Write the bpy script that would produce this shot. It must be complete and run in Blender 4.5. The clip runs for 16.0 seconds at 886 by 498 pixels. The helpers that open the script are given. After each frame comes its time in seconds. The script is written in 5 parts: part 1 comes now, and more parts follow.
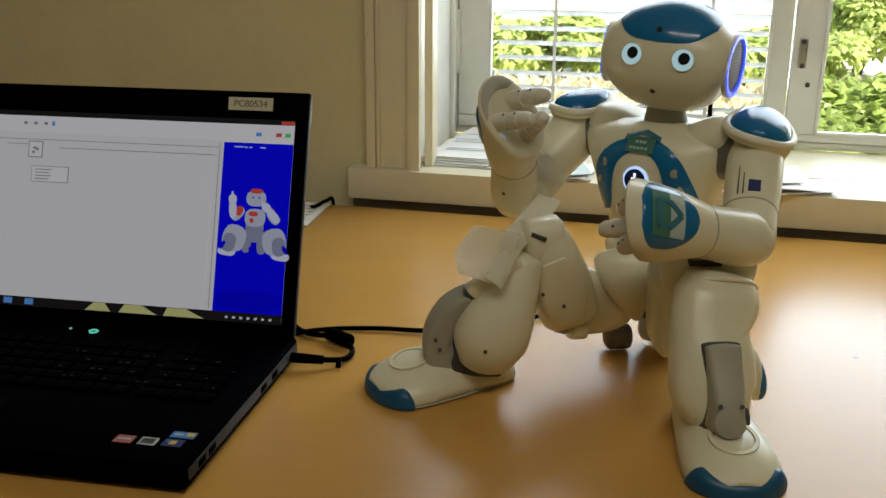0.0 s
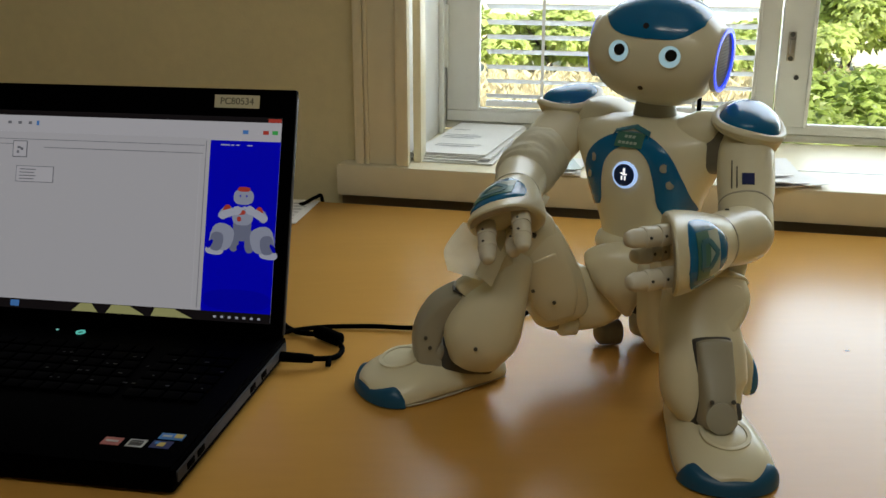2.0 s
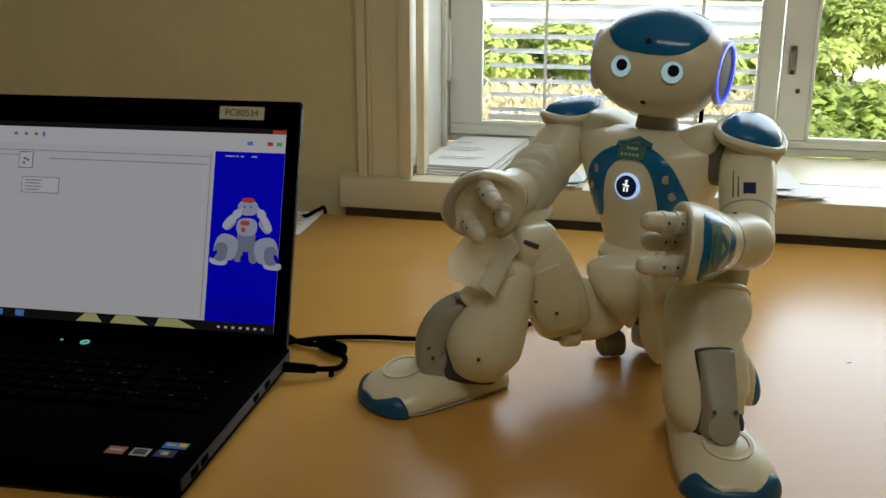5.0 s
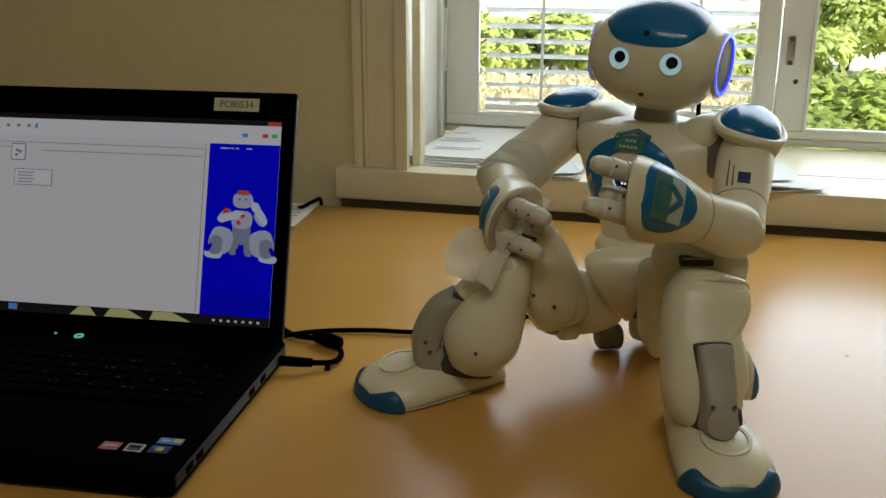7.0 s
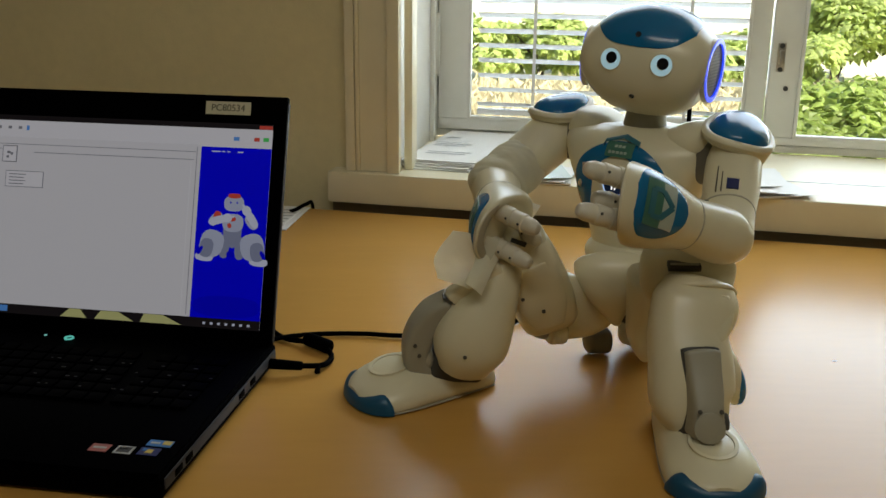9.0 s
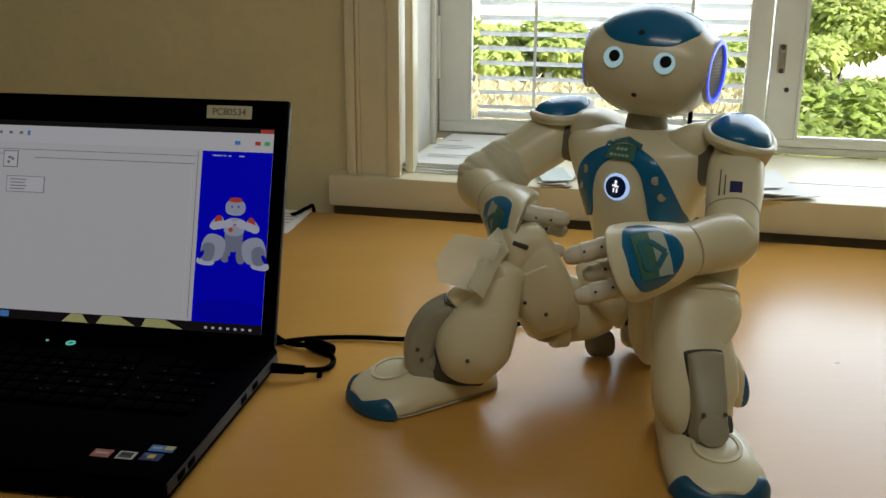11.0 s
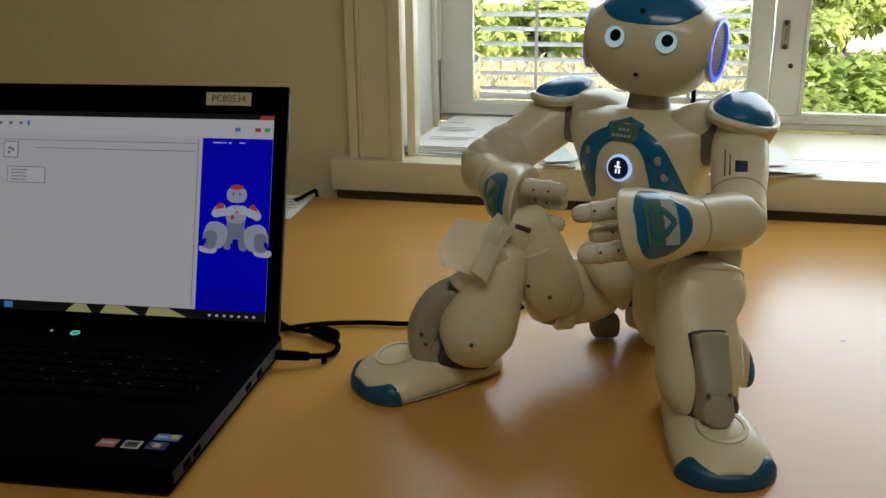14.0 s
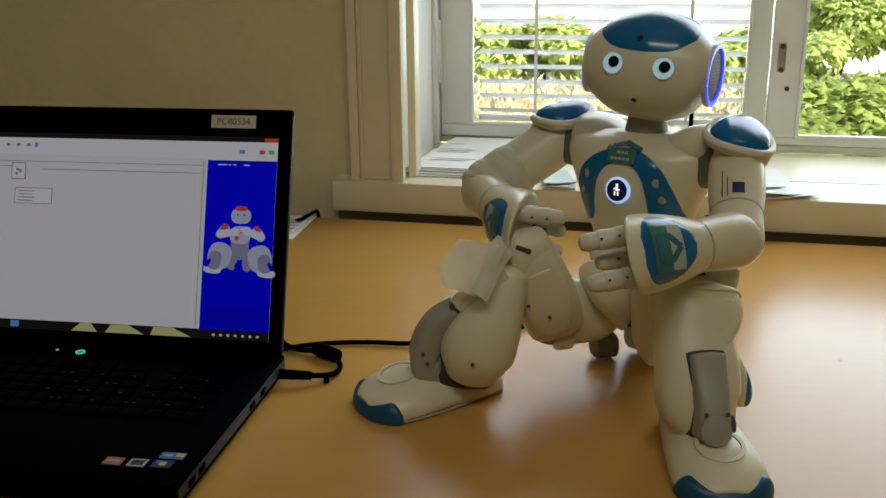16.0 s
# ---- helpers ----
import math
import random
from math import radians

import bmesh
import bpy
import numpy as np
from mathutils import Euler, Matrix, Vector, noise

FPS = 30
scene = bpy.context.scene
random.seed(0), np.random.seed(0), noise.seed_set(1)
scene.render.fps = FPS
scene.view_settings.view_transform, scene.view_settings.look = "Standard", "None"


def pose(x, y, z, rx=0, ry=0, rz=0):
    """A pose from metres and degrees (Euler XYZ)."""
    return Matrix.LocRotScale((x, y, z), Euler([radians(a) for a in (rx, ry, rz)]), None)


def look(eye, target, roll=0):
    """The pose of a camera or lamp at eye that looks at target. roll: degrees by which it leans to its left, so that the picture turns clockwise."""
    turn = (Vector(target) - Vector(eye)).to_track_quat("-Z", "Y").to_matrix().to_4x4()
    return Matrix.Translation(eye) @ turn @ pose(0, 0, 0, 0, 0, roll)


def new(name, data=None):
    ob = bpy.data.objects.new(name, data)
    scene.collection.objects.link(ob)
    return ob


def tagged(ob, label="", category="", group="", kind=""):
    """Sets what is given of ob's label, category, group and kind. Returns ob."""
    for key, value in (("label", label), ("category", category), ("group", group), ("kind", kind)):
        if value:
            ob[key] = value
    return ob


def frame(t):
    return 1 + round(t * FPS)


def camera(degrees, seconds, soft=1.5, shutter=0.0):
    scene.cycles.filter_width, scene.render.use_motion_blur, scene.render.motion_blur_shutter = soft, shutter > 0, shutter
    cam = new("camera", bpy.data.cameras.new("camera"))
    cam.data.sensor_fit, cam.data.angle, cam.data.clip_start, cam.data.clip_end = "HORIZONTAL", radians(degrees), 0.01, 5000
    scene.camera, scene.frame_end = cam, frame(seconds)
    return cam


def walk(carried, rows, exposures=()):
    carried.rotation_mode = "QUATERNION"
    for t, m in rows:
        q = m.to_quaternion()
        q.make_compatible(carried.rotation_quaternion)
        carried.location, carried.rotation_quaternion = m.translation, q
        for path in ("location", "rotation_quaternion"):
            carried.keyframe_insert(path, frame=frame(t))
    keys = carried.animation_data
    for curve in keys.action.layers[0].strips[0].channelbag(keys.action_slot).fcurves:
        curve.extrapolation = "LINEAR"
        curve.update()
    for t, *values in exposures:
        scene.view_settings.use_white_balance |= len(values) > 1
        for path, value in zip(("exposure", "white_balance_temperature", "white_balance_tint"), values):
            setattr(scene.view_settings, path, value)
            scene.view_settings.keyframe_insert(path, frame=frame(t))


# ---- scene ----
cam = camera(49.0, 16.0, 1.5, 0.3)
PATH = [
    (0, (0.0001, 0.0005, 0.4110), (0.0047, 1.9126, -0.1754), 0.40),
    (0.5, (-0.0006, 0.0000, 0.4114), (0.0091, 1.9091, -0.1848), 0.32),
    (1, (-0.0002, 0.0065, 0.4102), (0.0160, 1.9154, -0.1863), 0.26),
    (1.5, (0.0011, 0.0061, 0.4117), (0.0197, 1.9140, -0.1880), -0.12),
    (2, (0.0018, 0.0066, 0.4113), (0.0250, 1.9155, -0.1850), 0.04),
    (2.5, (0.0029, 0.0073, 0.4118), (0.0290, 1.9154, -0.1867), 0.18),
    (3, (0.0020, 0.0059, 0.4123), (0.0190, 1.9171, -0.1766), -0.12),
    (3.5, (0.0010, 0.0049, 0.4122), (0.0172, 1.9193, -0.1664), -0.04),
    (4, (-0.0011, 0.0003, 0.4118), (0.0095, 1.9155, -0.1644), 0.46),
    (4.2, (0.0010, 0.0000, 0.4090), (0.0170, 1.9180, -0.1590), 0.20),
    (6.5, (-0.0004, 0.0083, 0.4112), (0.0224, 1.9212, -0.1721), 0.12),
    (7, (-0.0001, 0.0096, 0.4113), (0.0273, 1.9203, -0.1789), 0.18),
    (7.5, (-0.0001, 0.0092, 0.4121), (0.0320, 1.9199, -0.1779), 0.26),
    (8, (0.0017, 0.0075, 0.4128), (0.0371, 1.9210, -0.1680), 0.28),
    (8.5, (0.0019, 0.0075, 0.4116), (0.0369, 1.9208, -0.1698), 0.74),
    (9, (0.0019, 0.0056, 0.4128), (0.0451, 1.9184, -0.1697), 0.62),
    (11.5, (0.0009, 0.0080, 0.4131), (0.0421, 1.9226, -0.1638), 0.22),
    (12, (0.0012, 0.0089, 0.4141), (0.0427, 1.9226, -0.1658), 0.08),
    (12.5, (0.0023, 0.0104, 0.4124), (0.0370, 1.9224, -0.1732), 0.14),
    (13, (0.0031, 0.0105, 0.4125), (0.0361, 1.9192, -0.1841), -0.08),
    (13.5, (0.0055, 0.0129, 0.4147), (0.0428, 1.9177, -0.1938), -0.68),
    (14, (0.0044, 0.0114, 0.4146), (0.0332, 1.9146, -0.1995), -0.68),
    (14.5, (0.0008, 0.0069, 0.4149), (0.0238, 1.9116, -0.1947), -0.28),
    (15, (0.0019, 0.0029, 0.4186), (0.0266, 1.9118, -0.1775), -0.80),
    (15.5, (0.0028, 0.0024, 0.4185), (0.0348, 1.9153, -0.1644), -0.82),
    (16, (0.0017, -0.0015, 0.4199), (0.0334, 1.9137, -0.1556), -0.58),
]
walk(cam, [(t, look(eye, aim, roll)) for t, eye, aim, roll in PATH], [(0, 1.2), (0.4, 1.13), (1.0, 0.97), (9.0, 0.92), (16.0, 0.92)])

# ---- daylight and lamps ----
world = bpy.data.worlds.new("sky")
scene.world = world
world.use_nodes = True
wn = world.node_tree
sky = wn.nodes.new("ShaderNodeTexSky")
sky.sky_type, sky.sun_disc = 'NISHITA', False
sky.sun_elevation, sky.sun_rotation = radians(52), radians(150)
wn.nodes["Background"].inputs[1].default_value = 0.15
wn.links.new(sky.outputs[0], wn.nodes["Background"].inputs[0])
sun_data = bpy.data.lights.new("sun", 'SUN')
sun_data.energy, sun_data.angle, sun_data.color = 5.0, radians(0.5), (1, 0.95, 0.86)
sun = new("sun", sun_data)
sun.matrix_world = look((1.2, -2.1, 3.1), (0, 0, 0))

# directions of the window wall: along it, and outwards through it
ALONG, OUT = Vector((0.9694, -0.2453, 0)), Vector((0.2453, 0.9694, 0))
EDGE = Vector((-0.1826, 1.5952, 0))  # far edge of the table


def wp(u, off, z):
    """A point by its distance along the window wall, its depth past the table's far edge and its height over the table."""
    return EDGE + ALONG * u + OUT * off + Vector((0, 0, z))


def area(name, place, target, sx, sy, watts, colour):
    data = bpy.data.lights.new(name, 'AREA')
    data.shape, data.size, data.size_y, data.energy, data.color = 'RECTANGLE', sx, sy, watts, colour
    ob = new(name, data)
    ob.matrix_world = look(place, target)
    return ob


# daylight that comes in through the window's opening
area("window_daylight", wp(0.85, 0.42, 0.65), wp(0.85, -0.6, 0.25), 1.4, 1.1, 11.0, (0.80, 0.905, 1.0))
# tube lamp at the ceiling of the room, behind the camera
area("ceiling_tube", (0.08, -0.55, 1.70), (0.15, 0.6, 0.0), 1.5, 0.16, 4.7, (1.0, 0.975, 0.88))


# ---- materials ----
def material(name, colour, rough=0.5, metal=0.0, vary=0.12, scale=30.0, bump=0.0, bump_scale=200.0, coat=0.0, emit=None, power=0.0,
             spec=0.5, stretch=(1, 1, 1), rough_vary=0.08, island=0.0, thin=0.0, sheer=0.0):
    m = bpy.data.materials.new(name)
    m.use_nodes = True
    nt = m.node_tree
    b = nt.nodes["Principled BSDF"]
    b.inputs["Roughness"].default_value = rough
    b.inputs["Metallic"].default_value = metal
    b.inputs["Coat Weight"].default_value = coat
    b.inputs["Specular IOR Level"].default_value = spec
    tc = nt.nodes.new("ShaderNodeTexCoord")
    mp = nt.nodes.new("ShaderNodeMapping")
    mp.inputs["Scale"].default_value = stretch
    nt.links.new(tc.outputs["Object"], mp.inputs[0])
    n1 = nt.nodes.new("ShaderNodeTexNoise")
    n1.inputs["Scale"].default_value, n1.inputs["Detail"].default_value = scale, 5
    nt.links.new(mp.outputs[0], n1.inputs["Vector"])
    n2 = nt.nodes.new("ShaderNodeTexNoise")
    n2.inputs["Scale"].default_value, n2.inputs["Detail"].default_value = scale * 0.13, 2
    nt.links.new(mp.outputs[0], n2.inputs["Vector"])
    add = nt.nodes.new("ShaderNodeMath")
    add.operation = 'ADD'
    nt.links.new(n1.outputs[0], add.inputs[0])
    nt.links.new(n2.outputs[0], add.inputs[1])
    last = add.outputs[0]
    if island:
        geo = nt.nodes.new("ShaderNodeNewGeometry")
        mul = nt.nodes.new("ShaderNodeMath")
        mul.operation = 'MULTIPLY_ADD'
        mul.inputs[1].default_value, mul.inputs[2].default_value = island, -island / 2
        nt.links.new(geo.outputs["Random Per Island"], mul.inputs[0])
        a2 = nt.nodes.new("ShaderNodeMath")
        a2.operation = 'ADD'
        nt.links.new(last, a2.inputs[0])
        nt.links.new(mul.outputs[0], a2.inputs[1])
        last = a2.outputs[0]
    ramp = nt.nodes.new("ShaderNodeMapRange")
    ramp.inputs["From Min"].default_value, ramp.inputs["From Max"].default_value = 0.6, 1.4
    ramp.inputs["To Min"].default_value, ramp.inputs["To Max"].default_value = 1 - vary, 1 + vary
    nt.links.new(last, ramp.inputs[0])
    mix = nt.nodes.new("ShaderNodeVectorMath")
    mix.operation = 'SCALE'
    mix.inputs[0].default_value = colour[:3]
    nt.links.new(ramp.outputs[0], mix.inputs["Scale"])
    nt.links.new(mix.outputs[0], b.inputs["Base Color"])
    rr = nt.nodes.new("ShaderNodeMapRange")
    rr.inputs["To Min"].default_value, rr.inputs["To Max"].default_value = max(0.02, rough - rough_vary), min(1, rough + rough_vary)
    nt.links.new(n2.outputs[0], rr.inputs[0])
    nt.links.new(rr.outputs[0], b.inputs["Roughness"])
    if bump:
        n3 = nt.nodes.new("ShaderNodeTexNoise")
        n3.inputs["Scale"].default_value, n3.inputs["Detail"].default_value = bump_scale, 3
        nt.links.new(mp.outputs[0], n3.inputs["Vector"])
        bp = nt.nodes.new("ShaderNodeBump")
        bp.inputs["Strength"].default_value, bp.inputs["Distance"].default_value = bump, 0.002
        nt.links.new(n3.outputs[0], bp.inputs["Height"])
        nt.links.new(bp.outputs[0], b.inputs["Normal"])
    if thin:
        tl = nt.nodes.new("ShaderNodeBsdfTranslucent")
        nt.links.new(mix.outputs[0], tl.inputs[0])
        ms = nt.nodes.new("ShaderNodeMixShader")
        ms.inputs[0].default_value = thin
        nt.links.new(b.outputs[0], ms.inputs[1])
        nt.links.new(tl.outputs[0], ms.inputs[2])
        nt.links.new(ms.outputs[0], nt.nodes["Material Output"].inputs[0])
        if sheer:
            clear = nt.nodes.new("ShaderNodeBsdfTransparent")
            see = nt.nodes.new("ShaderNodeMixShader")
            see.inputs[0].default_value = sheer
            nt.links.new(ms.outputs[0], see.inputs[1])
            nt.links.new(clear.outputs[0], see.inputs[2])
            nt.links.new(see.outputs[0], nt.nodes["Material Output"].inputs[0])
    if emit:
        b.inputs["Emission Color"].default_value = (*emit, 1)
        b.inputs["Emission Strength"].default_value = power
    return m


def glass_material(name, tint):
    m = bpy.data.materials.new(name)
    m.use_nodes = True
    nt = m.node_tree
    nt.nodes.clear()
    out = nt.nodes.new("ShaderNodeOutputMaterial")
    tr = nt.nodes.new("ShaderNodeBsdfTransparent")
    tr.inputs[0].default_value = (*tint, 1)
    gl = nt.nodes.new("ShaderNodeBsdfGlossy")
    gl.inputs["Roughness"].default_value = 0.02
    fr = nt.nodes.new("ShaderNodeFresnel")
    fr.inputs[0].default_value = 1.3
    mx = nt.nodes.new("ShaderNodeMixShader")
    nt.links.new(fr.outputs[0], mx.inputs[0])
    nt.links.new(tr.outputs[0], mx.inputs[1])
    nt.links.new(gl.outputs[0], mx.inputs[2])
    nt.links.new(mx.outputs[0], out.inputs[0])
    return m


M_WALL = material("painted_wall", (0.74, 0.65, 0.39), 0.85, scale=60, vary=0.05, bump=0.25, bump_scale=260)
M_CEIL = material("ceiling_paint", (0.78, 0.76, 0.70), 0.9, vary=0.04)
M_FLOOR = material("floor_linoleum", (0.22, 0.19, 0.15), 0.5, vary=0.15)
M_TRIM = material("cream_gloss_paint", (0.80, 0.735, 0.54), 0.38, scale=25, vary=0.05, bump=0.12, bump_scale=90)
M_FRAME = material("white_window_paint", (0.78, 0.77, 0.72), 0.35, scale=25, vary=0.05, bump=0.1, bump_scale=120)
# dark brown that paints the shade on the wall below the sill
M_SILL_SHADE = material("sill_shade_brown", (0.27, 0.225, 0.165), 0.7)
M_TABLE = material("beech_laminate", (0.54, 0.282, 0.062), 0.26, spec=0.33, scale=16, vary=0.035, stretch=(1, 6, 1), rough_vary=0.015)
M_STEEL = material("grey_steel_leg", (0.35, 0.35, 0.36), 0.4, metal=0.8)
M_WHITE = material("cream_plastic", (0.715, 0.655, 0.462), 0.29, scale=18, vary=0.045, bump=0.02, bump_scale=400, rough_vary=0.06)
M_LIP = material("dull_cream_rubber", (0.42, 0.38, 0.28), 0.55, vary=0.06)
M_FINGER = material("finger_plastic", (0.66, 0.61, 0.48), 0.42, vary=0.05)
M_BLUE = material("blue_plastic", (0.003, 0.125, 0.285), 0.18, scale=20, vary=0.06, coat=0.05, rough_vary=0.04, spec=0.38)
M_BUMPER = material("blue_rubber", (0.003, 0.072, 0.150), 0.38, scale=20, vary=0.1)
M_GREY = material("warm_grey_plastic", (0.34, 0.32, 0.245), 0.42, vary=0.06)
M_JOINT = material("brown_grey_joint", (0.15, 0.135, 0.105), 0.5, vary=0.08)
M_DGREY = material("dark_joint", (0.05, 0.048, 0.042), 0.55)
M_BLACK = material("black_plastic", (0.0004, 0.0004, 0.0005), 0.55, vary=0.15, spec=0.008)
M_GLYPH = material("grey_key_print", (0.012, 0.012, 0.013), 0.6, vary=0.2)
M_KEY = material("black_key", (0.0004, 0.0004, 0.0005), 0.5, vary=0.2, spec=0.006)
M_SCREWED = material("small_screw", (0.10, 0.095, 0.08), 0.4, metal=0.5)
M_EYE = material("eye_light", (0.40, 0.55, 0.55), 0.3, emit=(0.44, 0.72, 0.86), power=0.20)
M_PUPIL = material("eye_lens", (0.004, 0.004, 0.008), 0.08, vary=0.0)
M_EAR = material("ear_light", (0.02, 0.05, 0.4), 0.3, emit=(0.02, 0.06, 0.95), power=0.6)
M_EARMESH = material("ear_grille", (0.20, 0.17, 0.16), 0.5, vary=0.2, scale=500)
M_NAVY = material("button_navy", (0.004, 0.02, 0.10), 0.2)
M_RINGLIGHT = material("button_ring_light", (0.5, 0.6, 0.8), 0.3, emit=(0.36, 0.56, 1.0), power=0.4)
M_ICON = material("button_icon_light", (0.8, 0.8, 0.8), 0.3, emit=(0.9, 0.95, 1.0), power=0.5)
M_GREEN = material("green_sticker", (0.05, 0.16, 0.115), 0.35, vary=0.25, scale=60)
M_TEALST = material("teal_sticker", (0.03, 0.15, 0.20), 0.35, vary=0.15)
M_PALEST = material("pale_sticker", (0.42, 0.48, 0.42), 0.35, vary=0.08)
M_FLAG = material("flag_blue", (0.004, 0.012, 0.09), 0.4)
M_INK = material("dark_ink", (0.10, 0.085, 0.05), 0.5)
M_TISSUE = material("thin_white_tissue", (0.86, 0.83, 0.68), 0.7, vary=0.06, bump=0.5, bump_scale=120, thin=0.45)
M_FILM = material("sheer_tissue", (0.88, 0.85, 0.70), 0.7, vary=0.06, bump=0.5, bump_scale=120, thin=0.5, sheer=0.38)
M_PAPER = material("white_paper", (0.80, 0.79, 0.76), 0.8, vary=0.03, scale=12)
M_PRINT = material("grey_print", (0.38, 0.38, 0.38), 0.8)
M_LABEL = material("label_tape", (0.60, 0.55, 0.38), 0.5, vary=0.05)
M_CHROME = material("worn_metal", (0.45, 0.42, 0.36), 0.3, metal=0.9, vary=0.2)
M_BLIND = material("white_blind_slat", (0.90, 0.91, 0.92), 0.4, vary=0.03)
M_GLASS = glass_material("window_glass", (0.97, 0.98, 0.97))


def screen_material(name, colour, power):
    return material(name, tuple(c * 0.2 for c in colour), 0.4, vary=0.02, emit=colour, power=power * 0.36, spec=0.1)


M_SCR_WHITE = screen_material("screen_pale", (0.435, 0.43, 0.455), 0.78)
M_SCR_BAR = screen_material("screen_bar", (0.455, 0.45, 0.48), 0.80)
M_SCR_LINE = screen_material("screen_line", (0.22, 0.22, 0.25), 0.5)
M_SCR_BLUE = screen_material("screen_blue", (0.0, 0.0, 0.40), 1.0)
M_SCR_DEEP = screen_material("screen_deep_blue", (0.0, 0.0, 0.33), 1.0)
M_SCR_GREY = screen_material("screen_figure_grey", (0.15, 0.165, 0.24), 0.8)
M_SCR_LIGHT = screen_material("screen_figure_light", (0.34, 0.36, 0.44), 0.9)
M_SCR_FIG = screen_material("screen_figure_pale", (0.25, 0.27, 0.35), 0.9)
M_SCR_RED = screen_material("screen_red", (0.42, 0.05, 0.035), 0.7)
M_SCR_DARK = screen_material("screen_dark", (0.010, 0.008, 0.009), 0.6)
M_SCR_YELLOW = screen_material("screen_yellow", (0.42, 0.42, 0.18), 0.6)
M_SCR_GREEN = screen_material("screen_green", (0.05, 0.35, 0.08), 0.8)
M_SCR_SKY = screen_material("screen_icon_blue", (0.06, 0.18, 0.45), 0.8)


# ---- mesh helpers ----
def raw(name, verts, faces, mat, parent=None, label="", smooth=True, angle=45):
    me = bpy.data.meshes.new(name)
    me.from_pydata([tuple(v) for v in verts], [], faces)
    me.update()
    bm = bmesh.new()
    bm.from_mesh(me)
    bmesh.ops.recalc_face_normals(bm, faces=bm.faces)
    if smooth:
        for f in bm.faces:
            f.smooth = True
        for e in bm.edges:
            if len(e.link_faces) == 2 and e.calc_face_angle(0) > radians(angle):
                e.smooth = False
    bm.to_mesh(me)
    bm.free()
    me.materials.append(mat)
    ob = new(name, me)
    if parent:
        ob.parent = parent
    if label:
        tagged(ob, label)
    return ob


def box_data(c, s, axes=None, bev=0.0):
    """A bevelled box: verts and faces. c: centre, s: full sizes, axes: three unit vectors."""
    ax = axes or (Vector((1, 0, 0)), Vector((0, 1, 0)), Vector((0, 0, 1)))
    c = Vector(c)
    h = [v / 2 for v in s]
    bev = min(bev, *[v * 0.45 for v in h]) if bev else 0
    if not bev:
        vs = [c + ax[0] * h[0] * i + ax[1] * h[1] * j + ax[2] * h[2] * k for i in (-1, 1) for j in (-1, 1) for k in (-1, 1)]
        return vs, [(0, 1, 3, 2), (4, 6, 7, 5), (0, 4, 5, 1), (2, 3, 7, 6), (0, 2, 6, 4), (1, 5, 7, 3)]
    bm = bmesh.new()
    bmesh.ops.create_cube(bm, size=1)
    for v in bm.verts:
        v.co = Vector((v.co.x * s[0], v.co.y * s[1], v.co.z * s[2]))
    bmesh.ops.bevel(bm, geom=bm.edges[:], offset=bev, segments=2, affect='EDGES', profile=0.6)
    bm.verts.index_update()
    vs = [c + ax[0] * v.co.x + ax[1] * v.co.y + ax[2] * v.co.z for v in bm.verts]
    fs = [tuple(v.index for v in f.verts) for f in bm.faces]
    bm.free()
    return vs, fs


def box(name, c, s, mat, parent=None, axes=None, bev=0.002, label=""):
    vs, fs = box_data(c, s, axes, bev)
    return raw(name, vs, fs, mat, parent, label, angle=35)


def ring(c, u, v, a, b, n=28, p=2.0):
    out = []
    for i in range(n):
        t = 2 * math.pi * i / n
        ct, st = math.cos(t), math.sin(t)
        out.append(Vector(c) + Vector(u) * a * math.copysign(abs(ct) ** (2 / p), ct) + Vector(v) * b * math.copysign(abs(st) ** (2 / p), st))
    return out


def skin(rings, cap=True):
    n = len(rings[0])
    vs = [v for r in rings for v in r]
    fs = [(k * n + i, k * n + (i + 1) % n, (k + 1) * n + (i + 1) % n, (k + 1) * n + i) for k in range(len(rings) - 1) for i in range(n)]
    if cap:
        for k, r in ((0, rings[0]), (len(rings) - 1, rings[-1])):
            vs.append(sum(r, Vector()) / n)
            fs += [(k * n + i, k * n + (i + 1) % n, len(vs) - 1) for i in range(n)]
    return vs, fs


def smooth_path(pts, steps):
    """Catmull-Rom through rows of numbers."""
    pts = [np.array(p, float) for p in pts]
    out = []
    for i in range(len(pts) - 1):
        p0, p1, p2, p3 = pts[max(i - 1, 0)], pts[i], pts[i + 1], pts[min(i + 2, len(pts) - 1)]
        for k in range(steps):
            t = k / steps
            out.append(0.5 * (2 * p1 + (p2 - p0) * t + (2 * p0 - 5 * p1 + 4 * p2 - p3) * t * t + (3 * p1 - p0 - 3 * p2 + p3) * t ** 3))
    return out + [pts[-1]]


